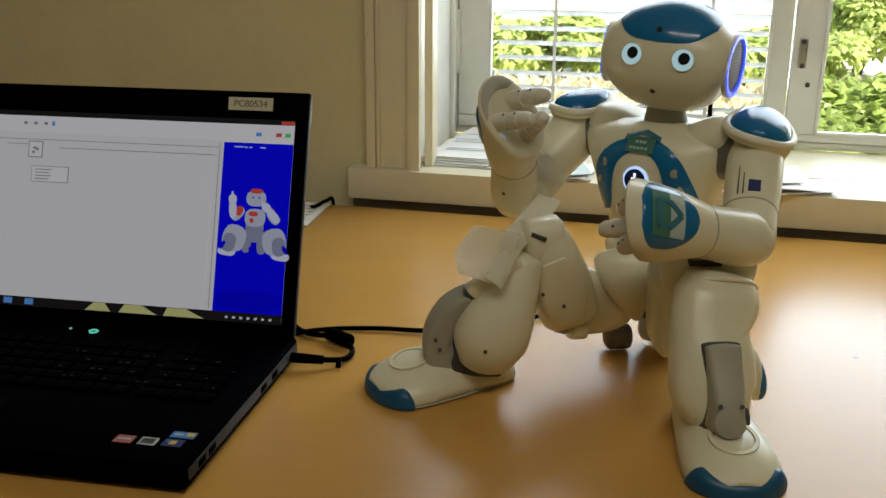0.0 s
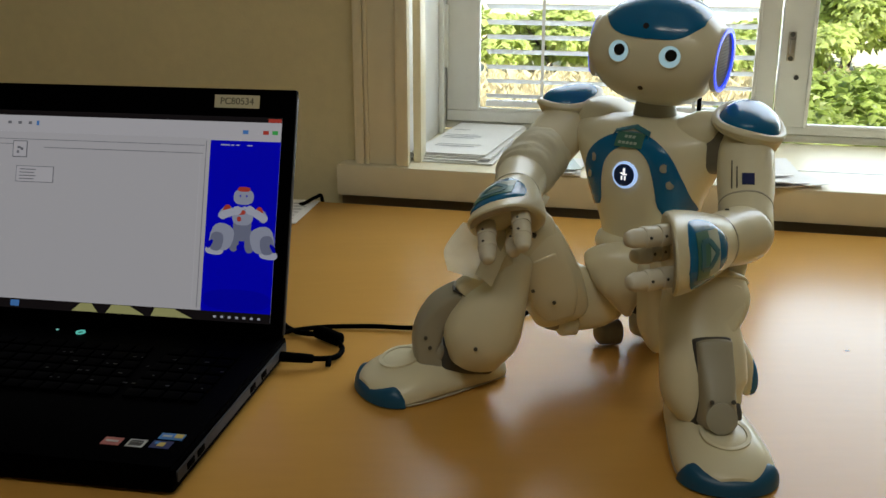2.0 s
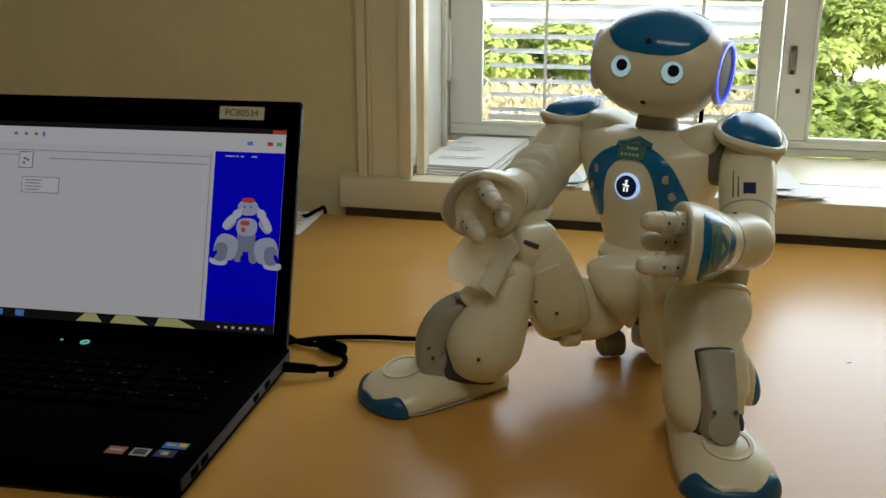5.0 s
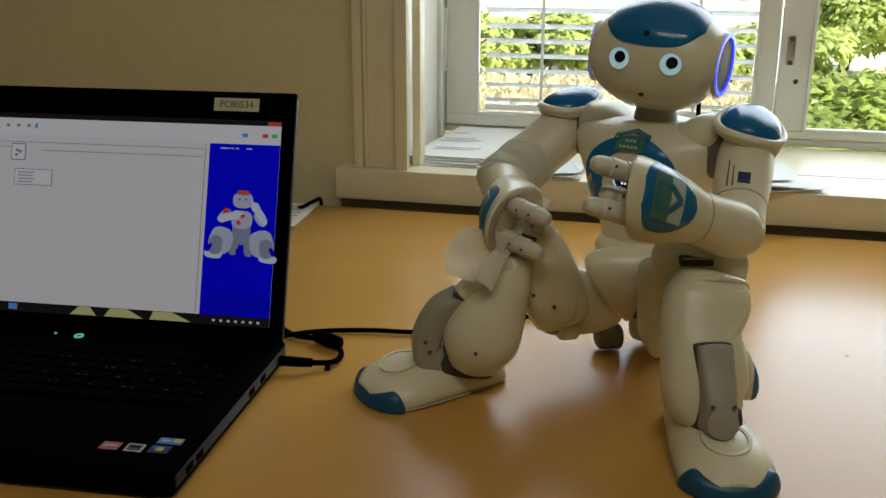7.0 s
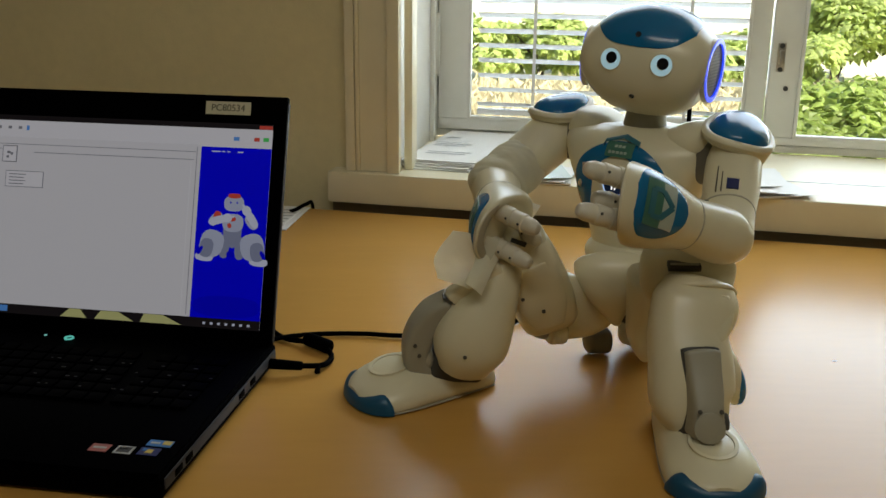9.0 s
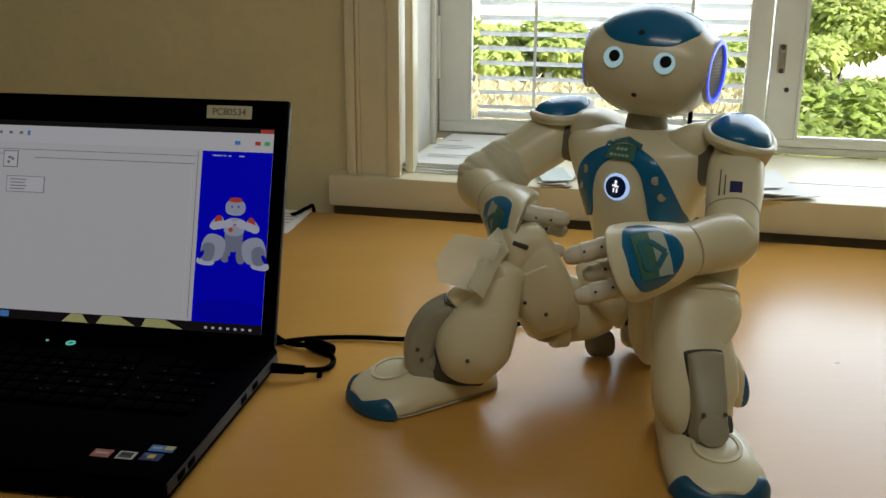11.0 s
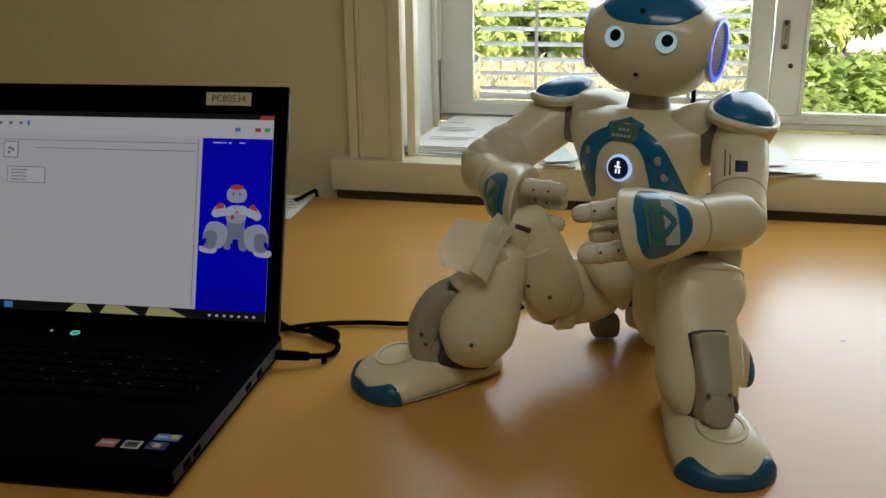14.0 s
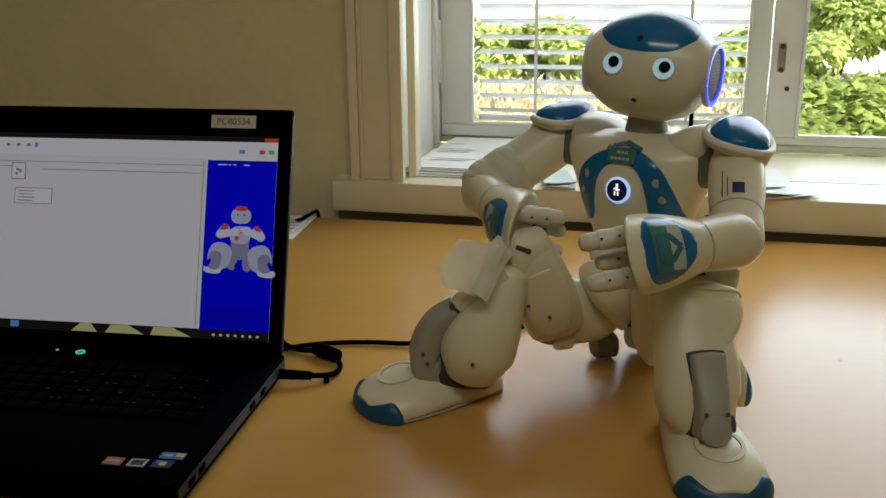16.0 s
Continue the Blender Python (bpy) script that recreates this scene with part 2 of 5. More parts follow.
def pod_data(rows, side, steps=5, n=28, p=2.3, ends=True):
    """A shell lofted along a path. Rows: x, y, z, half width along side, half depth."""
    rows = smooth_path(rows, steps)
    cs = [Vector(r[:3]) for r in rows]
    rings = []
    for i, r in enumerate(rows):
        tan = (cs[min(i + 1, len(cs) - 1)] - cs[max(i - 1, 0)]).normalized()
        u = (Vector(side) - tan * tan.dot(Vector(side))).normalized()
        v = tan.cross(u)
        rings.append((cs[i], u, v, max(r[3], 1e-4), max(r[4], 1e-4), tan))
    out = []
    if ends:
        c, u, v, a, b, tan = rings[0]
        out += [ring(c - tan * min(a, b) * 0.45 * math.sin(q), u, v, a * math.cos(q), b * math.cos(q), n, p) for q in (1.35, 1.05, 0.7, 0.35)]
    out += [ring(c, u, v, a, b, n, p) for c, u, v, a, b, tan in rings]
    if ends:
        c, u, v, a, b, tan = rings[-1]
        out += [ring(c + tan * min(a, b) * 0.45 * math.sin(q), u, v, a * math.cos(q), b * math.cos(q), n, p) for q in (0.35, 0.7, 1.05, 1.35)]
    return skin(out)


def pod(name, rows, side, mat, parent=None, label="", **kw):
    vs, fs = pod_data(rows, side, **kw)
    return raw(name, vs, fs, mat, parent, label)


def tube(name, pts, radius, mat, parent=None, label="", n=10):
    return pod(name, [(*p, radius, radius) for p in pts], (0.01, 0.02, 1), mat, parent, label, steps=6, n=n, p=2)


def disc(name, c, normal, r, thick, mat, parent=None, inner=0.0, n=28, label="", up=(0, 0, 1), rx=None):
    w = Vector(normal).normalized()
    u = (Vector(up) if abs(Vector(up).dot(w)) < 0.99 else Vector((0, 1, 0))).cross(w).normalized()
    v = w.cross(u)
    c = Vector(c)
    rx = rx or r
    k = inner / r
    if inner:
        prof = [(inner, 0, k), (inner, 1, k), (r, 1, 1), (r, 0, 1)]
        rings = [ring(c + w * thick * h, u, v, rx * q, r * q, n) for _, h, q in prof]
        vs, fs = skin(rings + [rings[0]], cap=False)
    else:
        rings = [ring(c, u, v, rx, r, n), ring(c + w * thick * 0.8, u, v, rx, r, n), ring(c + w * thick, u, v, rx * 0.93, r * 0.93, n)]
        vs, fs = skin(rings)
    return raw(name, vs, fs, mat, parent, label)


def ball(name, c, r, mat, parent=None, axes=None, label="", n=20):
    ax = axes or (Vector((1, 0, 0)), Vector((0, 1, 0)), Vector((0, 0, 1)))
    r = r if isinstance(r, tuple) else (r, r, r)
    c = Vector(c)
    rings = []
    for k in range(1, n // 2):
        q = math.pi * k / (n // 2) - math.pi / 2
        rings.append(ring(c + ax[2] * r[2] * math.sin(q), ax[0], ax[1], r[0] * math.cos(q), r[1] * math.cos(q), n))
    vs, fs = skin(rings)
    vs[-2], vs[-1] = c - ax[2] * r[2], c + ax[2] * r[2]
    return raw(name, vs, fs, mat, parent, label)


def thing(name, m, label, category, group=""):
    ob = new(name)
    ob.matrix_world = m
    ob.empty_display_size = 0.05
    return tagged(ob, label, category, group)


# ---- the room ----
WALL_AXES = (ALONG, OUT, Vector((0, 0, 1)))
FLOOR_Z, CEIL_Z, OUT_Z = -0.75, 1.85, -0.87


def slab(name, u0, u1, o0, o1, z0, z1, mat, parent=None, bev=0.0, label=""):
    """A board by its limits along the window wall, in depth and in height."""
    c = wp((u0 + u1) / 2, (o0 + o1) / 2, (z0 + z1) / 2)
    return box(name, c, (u1 - u0, o1 - o0, z1 - z0), mat, parent, WALL_AXES, bev, label)


def structure(ob, label, category):
    return tagged(ob, label, category, kind="structure")


structure(slab("floor", -2.1, 3.1, -4.3, 0.44, FLOOR_Z - 0.1, FLOOR_Z, M_FLOOR), "grey-brown linoleum floor of the office", "floor")
structure(slab("ceiling", -2.1, 3.1, -4.3, 0.44, CEIL_Z, CEIL_Z + 0.1, M_CEIL), "white painted ceiling of the office", "ceiling")
structure(slab("wall_west", -2.2, -2.1, -4.3, 0.44, FLOOR_Z, CEIL_Z, M_WALL), "cream painted side wall of the office", "wall")
structure(slab("wall_east", 3.1, 3.2, -4.3, 0.44, FLOOR_Z, CEIL_Z, M_WALL), "cream painted side wall of the office", "wall")
structure(slab("wall_south", -2.1, 3.1, -4.4, -4.3, FLOOR_Z, CEIL_Z, M_WALL), "cream painted back wall of the office", "wall")
# the window wall in four pieces round its opening
structure(slab("wall_north", -2.1, 0.112, 0.06, 0.44, FLOOR_Z, CEIL_Z, M_WALL), "cream painted wall with the window in it", "wall")
structure(slab("wall_north_low", 0.112, 1.42, 0.06, 0.44, FLOOR_Z, 0.0, M_WALL), "cream wall below the window sill", "wall")
structure(slab("wall_north_high", 0.112, 1.42, 0.06, 0.44, 1.22, CEIL_Z, M_WALL), "cream wall above the window", "wall")
structure(slab("wall_north_end", 1.42, 3.1, 0.06, 0.44, FLOOR_Z, CEIL_Z, M_WALL), "cream wall beside the window", "wall")
# added dark strip: shade under the sill as colour, no real skirting
structure(slab("sill_shade_strip", 0.018, 1.9, 0.052, 0.06, -0.12, 0.010, M_SILL_SHADE), "dark strip painted as the shade on the wall under the sill", "trim")

# stepped moulding round the opening
trim = structure(slab("window_casing", 0.050, 0.139, 0.038, 0.0598, 0.06, 1.30, M_TRIM, bev=0.003), "cream painted window casing with a raised edge", "trim")
slab("casing_bead", 0.050, 0.066, 0.032, 0.038, 0.06, 1.30, M_TRIM, trim, 0.003)
slab("casing_bead", 0.122, 0.143, 0.029, 0.038, 0.06, 1.30, M_TRIM, trim, 0.004)
slab("casing_bead", 0.068, 0.074, 0.033, 0.038, 0.06, 1.30, M_TRIM, trim, 0.002)
slab("casing_lining", 0.1415, 0.156, 0.066, 0.100, 0.0602, 1.22, M_TRIM, trim, 0.005)
slab("reveal_lining", 0.1122, 0.1210, 0.1005, 0.3915, 0.0604, 1.2198, M_FRAME, trim, 0.002, "white painted boards of the window reveal")
slab("reveal_bead", 0.1210, 0.1300, 0.3300, 0.3400, 0.0604, 1.2198, M_FRAME, trim, 0.003)
structure(slab("window_casing_end", 1.40, 1.49, 0.038, 0.0598, 0.06, 1.30, M_TRIM, bev=0.003), "cream painted window casing", "trim")

# sill board and window
sill = structure(slab("window_sill", 0.018, 1.56, 0.022, 0.40, 0.006, 0.060, M_TRIM, bev=0.007), "thick cream painted wooden window sill", "window sill")
slab("sill_joint", 0.16, 1.40, 0.150, 0.1535, 0.0599, 0.0606, M_GREY, sill)
win = structure(slab("window_1", 0.112, 1.42, 0.398, 0.432, 0.0605, 0.075, M_FRAME, bev=0.003),
                "white painted wooden casement window with two sashes", "window")
slab("frame_jamb", 0.112, 0.122, 0.392, 0.432, 0.075, 1.22, M_FRAME, win, 0.002)
slab("frame_head", 0.122, 1.42, 0.398, 0.432, 1.20, 1.22, M_FRAME, win, 0.002)


def sash(u0, u1, stile, bottom):
    """One casement: stiles, rails and its pane."""
    rail = slab("sash_rail", u0, u1, 0.388, 0.426, 0.077, 0.077 + bottom, M_FRAME, win, 0.003)
    slab("sash_stile", u0, u0 + stile[0], 0.388, 0.426, 0.077 + bottom, 1.15, M_FRAME, win, 0.003)
    slab("sash_stile", u1 - stile[1], u1, 0.388, 0.426, 0.077 + bottom, 1.15, M_FRAME, win, 0.003)
    slab("sash_rail", u0, u1, 0.388, 0.426, 1.15, 1.198, M_FRAME, win, 0.003)
    a, b = u0 + stile[0], u1 - stile[1]
    slab("glazing_bead", a, a + 0.006, 0.384, 0.398, 0.077 + bottom, 1.15, M_FRAME, win, 0.002)
    slab("glazing_bead", b - 0.006, b, 0.384, 0.398, 0.077 + bottom, 1.15, M_FRAME, win, 0.002)
    slab("glazing_bead", a + 0.006, b - 0.006, 0.384, 0.398, 0.077 + bottom, 0.083 + bottom, M_FRAME, win, 0.002)
    pane = slab("pane", a, b, 0.412, 0.415, 0.077 + bottom, 1.15, M_GLASS, win)
    pane.visible_shadow = False
    return rail


sash(0.124, 0.742, (0.060, 0.034), 0.022)
sash(0.746, 1.40, (0.052, 0.052), 0.014)
# hinges on the jamb
for z in (0.242, 0.85):
    hinge = slab("hinge", 0.106, 0.128, 0.378, 0.3875, z - 0.060, z + 0.060, M_FRAME, win, 0.004, "painted-over window hinge")
    slab("hinge_pin", 0.1135, 0.1205, 0.3725, 0.3775, z - 0.064, z + 0.064, M_FRAME, hinge, 0.002)
# catch on the meeting stile
catch = slab("catch_plate", 0.756, 0.770, 0.380, 0.3875, 0.212, 0.264, M_CHROME, win, 0.003, "worn metal window catch")
slab("catch_lever", 0.759, 0.767, 0.360, 0.3795, 0.226, 0.252, M_CHROME, catch, 0.003)
for z in (0.2165, 0.2595):
    disc("catch_screw", wp(0.763, 0.3800, z), -OUT, 0.0045, 0.002, M_DGREY, catch, n=12)
disc("screw_hole", wp(0.777, 0.3878, 0.182), -OUT, 0.0045, 0.002, M_DGREY, win)
slab("window_stay", 0.606, 0.614, 0.374, 0.383, 0.098, 0.150, M_BLACK, win, 0.002, "black iron window stay")

# venetian blind in the wide sash
blind = thing("venetian_blind", Matrix(), "white venetian blind with open thin slats, in the wide sash", "blind")
slat_c = wp(0.452, 0.400, 0)
vs, fs = box_data((0, 0, 0), (0.500, 0.023, 0.0011), (ALONG, (OUT * 0.90 + Vector((0, 0, -0.43))).normalized(), (Vector((0, 0, 0.90)) + OUT * 0.43).normalized()))
slat0 = raw("slat", vs, fs, M_BLIND, blind)
slat0.location = slat_c + Vector((0, 0, 0.128))
for k in range(1, 36):
    o = slat0.copy()
    scene.collection.objects.link(o)
    o.location = slat_c + Vector((0, 0, 0.128 + 0.0285 * k + 0.0006 * math.sin(k * 2.3)))
slab("bottom_rail", 0.202, 0.702, 0.389, 0.410, 0.108, 0.119, M_BLIND, blind, 0.002)
for u in (0.313, 0.60):
    slab("ladder_tape", u - 0.003, u + 0.003, 0.3870, 0.3878, 0.112, 1.15, M_BLIND, blind)

# ---- outdoors ----
structure(raw("ground", [(-900, -900, OUT_Z), (900, -900, OUT_Z), (900, 900, OUT_Z), (-900, 900, OUT_Z)], [(0, 1, 2, 3)],
              material("dry_lawn", (0.68, 0.62, 0.40), 0.95, vary=0.25, scale=6.0)), "sunlit dry lawn outside the window", "lawn")

LEAF_LIGHT = material("sunlit_leaf", (0.44, 0.52, 0.14), 0.5, vary=0.3, scale=9, island=0.9, thin=0.4)
LEAF_MID = material("fresh_leaf", (0.30, 0.38, 0.08), 0.45, vary=0.3, scale=9, island=0.9, thin=0.45)
STRAW = material("dry_straw", (0.66, 0.57, 0.33), 0.8, vary=0.25, scale=9, island=0.9)
BARK = material("shrub_bark", (0.10, 0.07, 0.045), 0.9, vary=0.3)


def leaves(rng, blobs, count, size, drop=0.35):
    """Bent leaf blades scattered over lumpy clumps: verts and faces."""
    vs, fs = [], []
    for k in range(count):
        c, r = blobs[rng.randrange(len(blobs))]
        d = Vector((rng.gauss(0, 1), rng.gauss(0, 1), rng.gauss(0, 1))).normalized()
        p = Vector(c) + Vector((d.x * r[0], d.y * r[1], d.z * r[2])) * (0.55 + 0.5 * rng.random() ** 0.6)
        nrm = (d * 0.5 + Vector((rng.gauss(0, 0.5), rng.gauss(0, 0.5), 0.75))).normalized()
        t = nrm.cross(Vector((rng.gauss(0, 1), rng.gauss(0, 1), rng.gauss(0, 0.4)))).normalized()
        s = nrm.cross(t)
        l = size * (0.6 + 0.8 * rng.random())
        w = l * 0.36
        i = len(vs)
        vs += [p, p + t * l * 0.4 + s * w - nrm * l * 0.06, p + t * l - nrm * l * drop * 0.5, p + t * l * 0.4 - s * w - nrm * l * 0.06, p + t * l * 0.45 + nrm * l * 0.05]
        fs += [(i, i + 1, i + 4), (i + 1, i + 2, i + 4), (i + 2, i + 3, i + 4), (i + 3, i, i + 4)]
    return vs, fs


def shrub(place, width, height, count, size, mat, label, seed):
    rng = random.Random(seed)
    x, y = place
    bush = thing("shrub", pose(x, y, OUT_Z), label, "shrub")
    for k in range(5):
        a = rng.random() * 6.28
        top = (math.cos(a) * width * 0.28, math.sin(a) * width * 0.28, height * 0.72)
        pod("stem", [(0.05 * math.cos(a), 0.05 * math.sin(a), 0, 0.02, 0.02), (top[0] * 0.4, top[1] * 0.4, height * 0.4, 0.014, 0.014), (*top, 0.005, 0.005)],
            (1, 0.3, 0.1), BARK, bush, steps=3, n=7)
    blobs = []
    for k in range(13):
        a, q = rng.random() * 6.28, rng.random() ** 0.6
        h = height * (0.30 + 0.58 * rng.random())
        blobs.append(((math.cos(a) * q * width * 0.42, math.sin(a) * q * width * 0.42, h), (width * (0.13 + 0.1 * rng.random()),) * 2 + (height * (0.10 + 0.09 * rng.random()),)))
    vs, fs = leaves(rng, blobs, count, size)
    raw("crown", vs, fs, mat, bush, smooth=False)
    return bush


NEAR_LABEL = "leafy green shrub with broad leaves outside the window"
FAR_LABEL = "yellow-green sunlit shrub across the lawn"
shrub((1.62, 4.3), 1.2, 0.70, 3800, 0.06, LEAF_MID, NEAR_LABEL, 3)
shrub((2.55, 4.9), 1.4, 0.72, 3800, 0.06, LEAF_MID, NEAR_LABEL, 4)
for k in range(8):
    shrub((0.2 + 1.05 * k, 9.6 + 0.9 * math.sin(k * 1.9)), 1.5, (0.66 if k < 4 else 1.05) + 0.12 * math.sin(k * 3.1), 3600, 0.10, LEAF_LIGHT, FAR_LABEL, 20 + k)
# taller hedge that closes the view
rng = random.Random(5)
blobs = [((-8 + 0.9 * k, 33 + rng.random(), OUT_Z + 0.5 + 2.6 * rng.random()), (1.3, 0.9, 0.9)) for k in range(46)]
vs, fs = leaves(rng, blobs, 11000, 0.34)
tagged(raw("hedge", vs, fs, LEAF_LIGHT, smooth=False), "tall sunlit hedge behind the lawn", "hedge", kind="stuff")
# dry grass stalks on the lawn
vs, fs = [], []
for k in range(14000):
    x, y = rng.uniform(0.0, 5.5), rng.uniform(5.6, 8.8)
    h, a, b = rng.uniform(0.06, 0.30), rng.gauss(0, 0.10), rng.gauss(0, 0.10)
    i = len(vs)
    vs += [(x - 0.0035, y, OUT_Z), (x + 0.0035, y, OUT_Z), (x + a, y + b, OUT_Z + h), (x, y + 0.01, OUT_Z + h * 0.5)]
    fs += [(i, i + 1, i + 2), (i, i + 3, i + 2)]
tagged(raw("dry_grass", vs, fs, STRAW, smooth=False), "tall straw-coloured dry grass on the lawn", "grass", kind="stuff")

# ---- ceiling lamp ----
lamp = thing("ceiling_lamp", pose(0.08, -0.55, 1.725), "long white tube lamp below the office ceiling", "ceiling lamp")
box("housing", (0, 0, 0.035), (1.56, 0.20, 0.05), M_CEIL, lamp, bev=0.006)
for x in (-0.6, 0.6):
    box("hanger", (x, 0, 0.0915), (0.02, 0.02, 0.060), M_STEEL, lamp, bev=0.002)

# ---- the table ----
table = thing("table", Matrix(), "beech laminate office table with a rounded edge", "table")
slab("tabletop", -0.95, 1.05, -1.12, 0.0, -0.028, 0.0, M_TABLE, table, 0.004)
for u in (-0.85, 0.95):
    for o in (-1.04, -0.10):
        slab("leg", u - 0.025, u + 0.025, o - 0.025, o + 0.025, FLOOR_Z, -0.0285, M_STEEL, table, 0.004)


# ---- laptop ----
LAP = pose(-0.152, 0.9234, 0, 0, 0, -10.5)
laptop = thing("laptop", LAP, "open black laptop with a lit screen and palm-rest stickers", "laptop")
base = box("base", (-0.205, -0.118, 0.0145), (0.41, 0.275, 0.021), M_BLACK, laptop, bev=0.005)
box("palm_deck", (-0.205, -0.118, 0.0255), (0.405, 0.270, 0.0018), M_BLACK, base, bev=0.0005)
for x, y in ((-0.02, -0.24), (-0.39, -0.24), (-0.02, 0.0), (-0.39, 0.0)):
    disc("rubber_foot", (x, y, 0), (0, 0, 1), 0.008, 0.0045, M_DGREY, base, n=14)
vs, fs = box_data((0, 0, 0), (0.0158, 0.0148, 0.0024), None, 0.001)
key0 = None
for row in range(6):
    for col in range(20):
        if col == 15 or (row == 5 and 4 <= col <= 8):
            continue
        x, y = -0.388 + col * 0.0186 + (0.004 * row if col < 15 else 0) * 0.6, -0.045 - row * 0.0186
        if key0 is None:
            key0 = o = raw("key", vs, fs, M_KEY, laptop)
        else:
            o = key0.copy()
            scene.collection.objects.link(o)
        o.location = (x, y, 0.0277)
for k in range(26):
    x, y = -0.20 + 0.0186 * (k % 10) + 0.004 * (k // 10), -0.047 - 0.0186 * (1 + (k * 7 % 4))
    box("key_glyph", (x, y, 0.02895), (0.0022 + 0.0012 * (k % 3), 0.0016, 0.0002), M_GLYPH, laptop, bev=0.0)
box("space_bar", (-0.388 + 6 * 0.0186 + 0.012, -0.045 - 5 * 0.0186, 0.0277), (0.088, 0.0148, 0.0024), M_KEY, laptop, bev=0.001)
box("touchpad", (-0.245, -0.200, 0.0268), (0.095, 0.052, 0.0008), M_KEY, laptop, bev=0.0004)
disc("power_light", (-0.213, -0.012, 0.0264), (0, 0, 1), 0.0050, 0.0014, material("power_ring", (0.02, 0.06, 0.05), 0.4, emit=(0.10, 0.5, 0.42), power=0.4), laptop, inner=0.0033)
disc("status_light", (-0.241, -0.009, 0.0264), (0, 0, 1), 0.0016, 0.0010, material("status_led", (0.1, 0.2, 0.2), 0.4, emit=(0.2, 0.6, 0.55), power=0.25), laptop, n=10)


def sticker(x, y, sx, sy, mat, label, marks):
    st = box("sticker", (x, y, 0.0267), (sx, sy, 0.0004), mat, laptop, bev=0.0, label=label)
    for dx, dy, w, h, m in marks:
        box("sticker_print", (x + dx, y + dy, 0.02705), (w, h, 0.0003), m, st, bev=0.0)


M_ST_RED = material("sticker_red", (0.35, 0.10, 0.08), 0.4, vary=0.1)
M_ST_SILVER = material("sticker_silver", (0.40, 0.40, 0.38), 0.35, vary=0.1)
M_ST_BLUE = material("sticker_blue", (0.03, 0.16, 0.42), 0.3, vary=0.1)
M_ST_GOLD = material("sticker_gold", (0.55, 0.40, 0.08), 0.3, vary=0.1)
sticker(-0.067, -0.222, 0.016, 0.012, M_ST_RED, "small red sticker", [(0, 0, 0.011, 0.003, M_ST_SILVER)])
sticker(-0.046, -0.222, 0.015, 0.012, M_ST_SILVER, "small silver sticker", [(0, 0, 0.011, 0.008, M_DGREY), (0, 0.001, 0.009, 0.002, M_ST_SILVER)])
sticker(-0.022, -0.207, 0.021, 0.010, M_ST_BLUE, "blue and gold sticker", [(0.006, 0.001, 0.007, 0.006, M_ST_GOLD), (-0.004, 0, 0.008, 0.003, M_ST_SILVER)])
sticker(-0.025, -0.221, 0.017, 0.012, M_FLAG, "dark blue sticker with a bright mark", [(0.000, 0.000, 0.006, 0.006, M_ST_GOLD), (-0.004, 0.002, 0.004, 0.004, M_ST_BLUE)])
M_EDGE = material("worn_dark_grey_edge", (0.030, 0.030, 0.033), 0.45, vary=0.25, spec=0.3)
box("side_trim", (0.0004, -0.118, 0.0160), (0.0016, 0.262, 0.0095), M_EDGE, base, bev=0.0006, label="dark grey side edge")
# ports on the side
for k, y in enumerate((-0.055, -0.085, -0.205, -0.225)):
    box("port", (0.0008, y, 0.0155), (0.002, 0.014, 0.006), M_BLACK, laptop, bev=0.0005)

lid = raw("lid", *box_data((-0.205, 0.0048, 0.133), (0.41, 0.0085, 0.266), None, 0.0035), M_BLACK, laptop, angle=35)
lid.matrix_basis = pose(-0.0016, 0.004, 0.0177, -19.1)
for x in (-0.05, -0.36):
    pod("hinge_barrel", [(x - 0.025, 0.004, 0.022, 0.007, 0.007), (x + 0.025, 0.004, 0.022, 0.007, 0.007)], (0, 0, 1), M_BLACK, laptop, n=14)
box("lid_edge", (0.0004, 0.0048, 0.136), (0.0014, 0.0050, 0.246), M_EDGE, lid, bev=0.0005)
LX0, LX1, LZ0, LZ1 = -0.397, -0.0135, 0.0235, 0.2365


def on_lid(name, x0, x1, z0, z1, layer, mat, label=""):
    y = 0.0004 - layer * 0.00025
    vs, fs = box_data(((x0 + x1) / 2, y, (z0 + z1) / 2), (x1 - x0, 0.0004, z1 - z0))
    return raw(name, vs, fs, mat, lid, label, smooth=False)


def blobs_on_lid(name, shapes, layer, mat):
    """Flat rounded shapes of a picture on the screen: x, z, half width, half height, lean."""
    for x, z, a, b, lean in shapes:
        c, s = math.cos(radians(lean)), math.sin(radians(lean))
        r = [Vector((x, 0.0004 - layer * 0.00025, z)) + Vector((p.x * c - p.z * s, 0, p.x * s + p.z * c)) for p in ring((0, 0, 0), (1, 0, 0), (0, 0, 1), a, b, 16, 2.6)]
        layer += 0.08
        raw(name, r, [tuple(range(16))], mat, lid, smooth=False)


on_lid("screen_panel", LX0, LX1, LZ0, LZ1, 0.4, M_SCR_WHITE)
on_lid("title_bar", LX0, LX1, 0.2310, LZ1, 1, M_SCR_DARK)
on_lid("close_button", -0.028, -0.0138, 0.2312, 0.2350, 2, M_SCR_RED)
on_lid("tool_bar", LX0, LX1, 0.2130, 0.2309, 1, M_SCR_BAR)
for x, m in ((-0.052, M_SCR_SKY), (-0.041, M_SCR_BAR), (-0.030, M_SCR_RED), (-0.020, M_SCR_GREEN)):
    on_lid("tool_icon", x - 0.003, x + 0.003, 0.2185, 0.2225, 2, m)
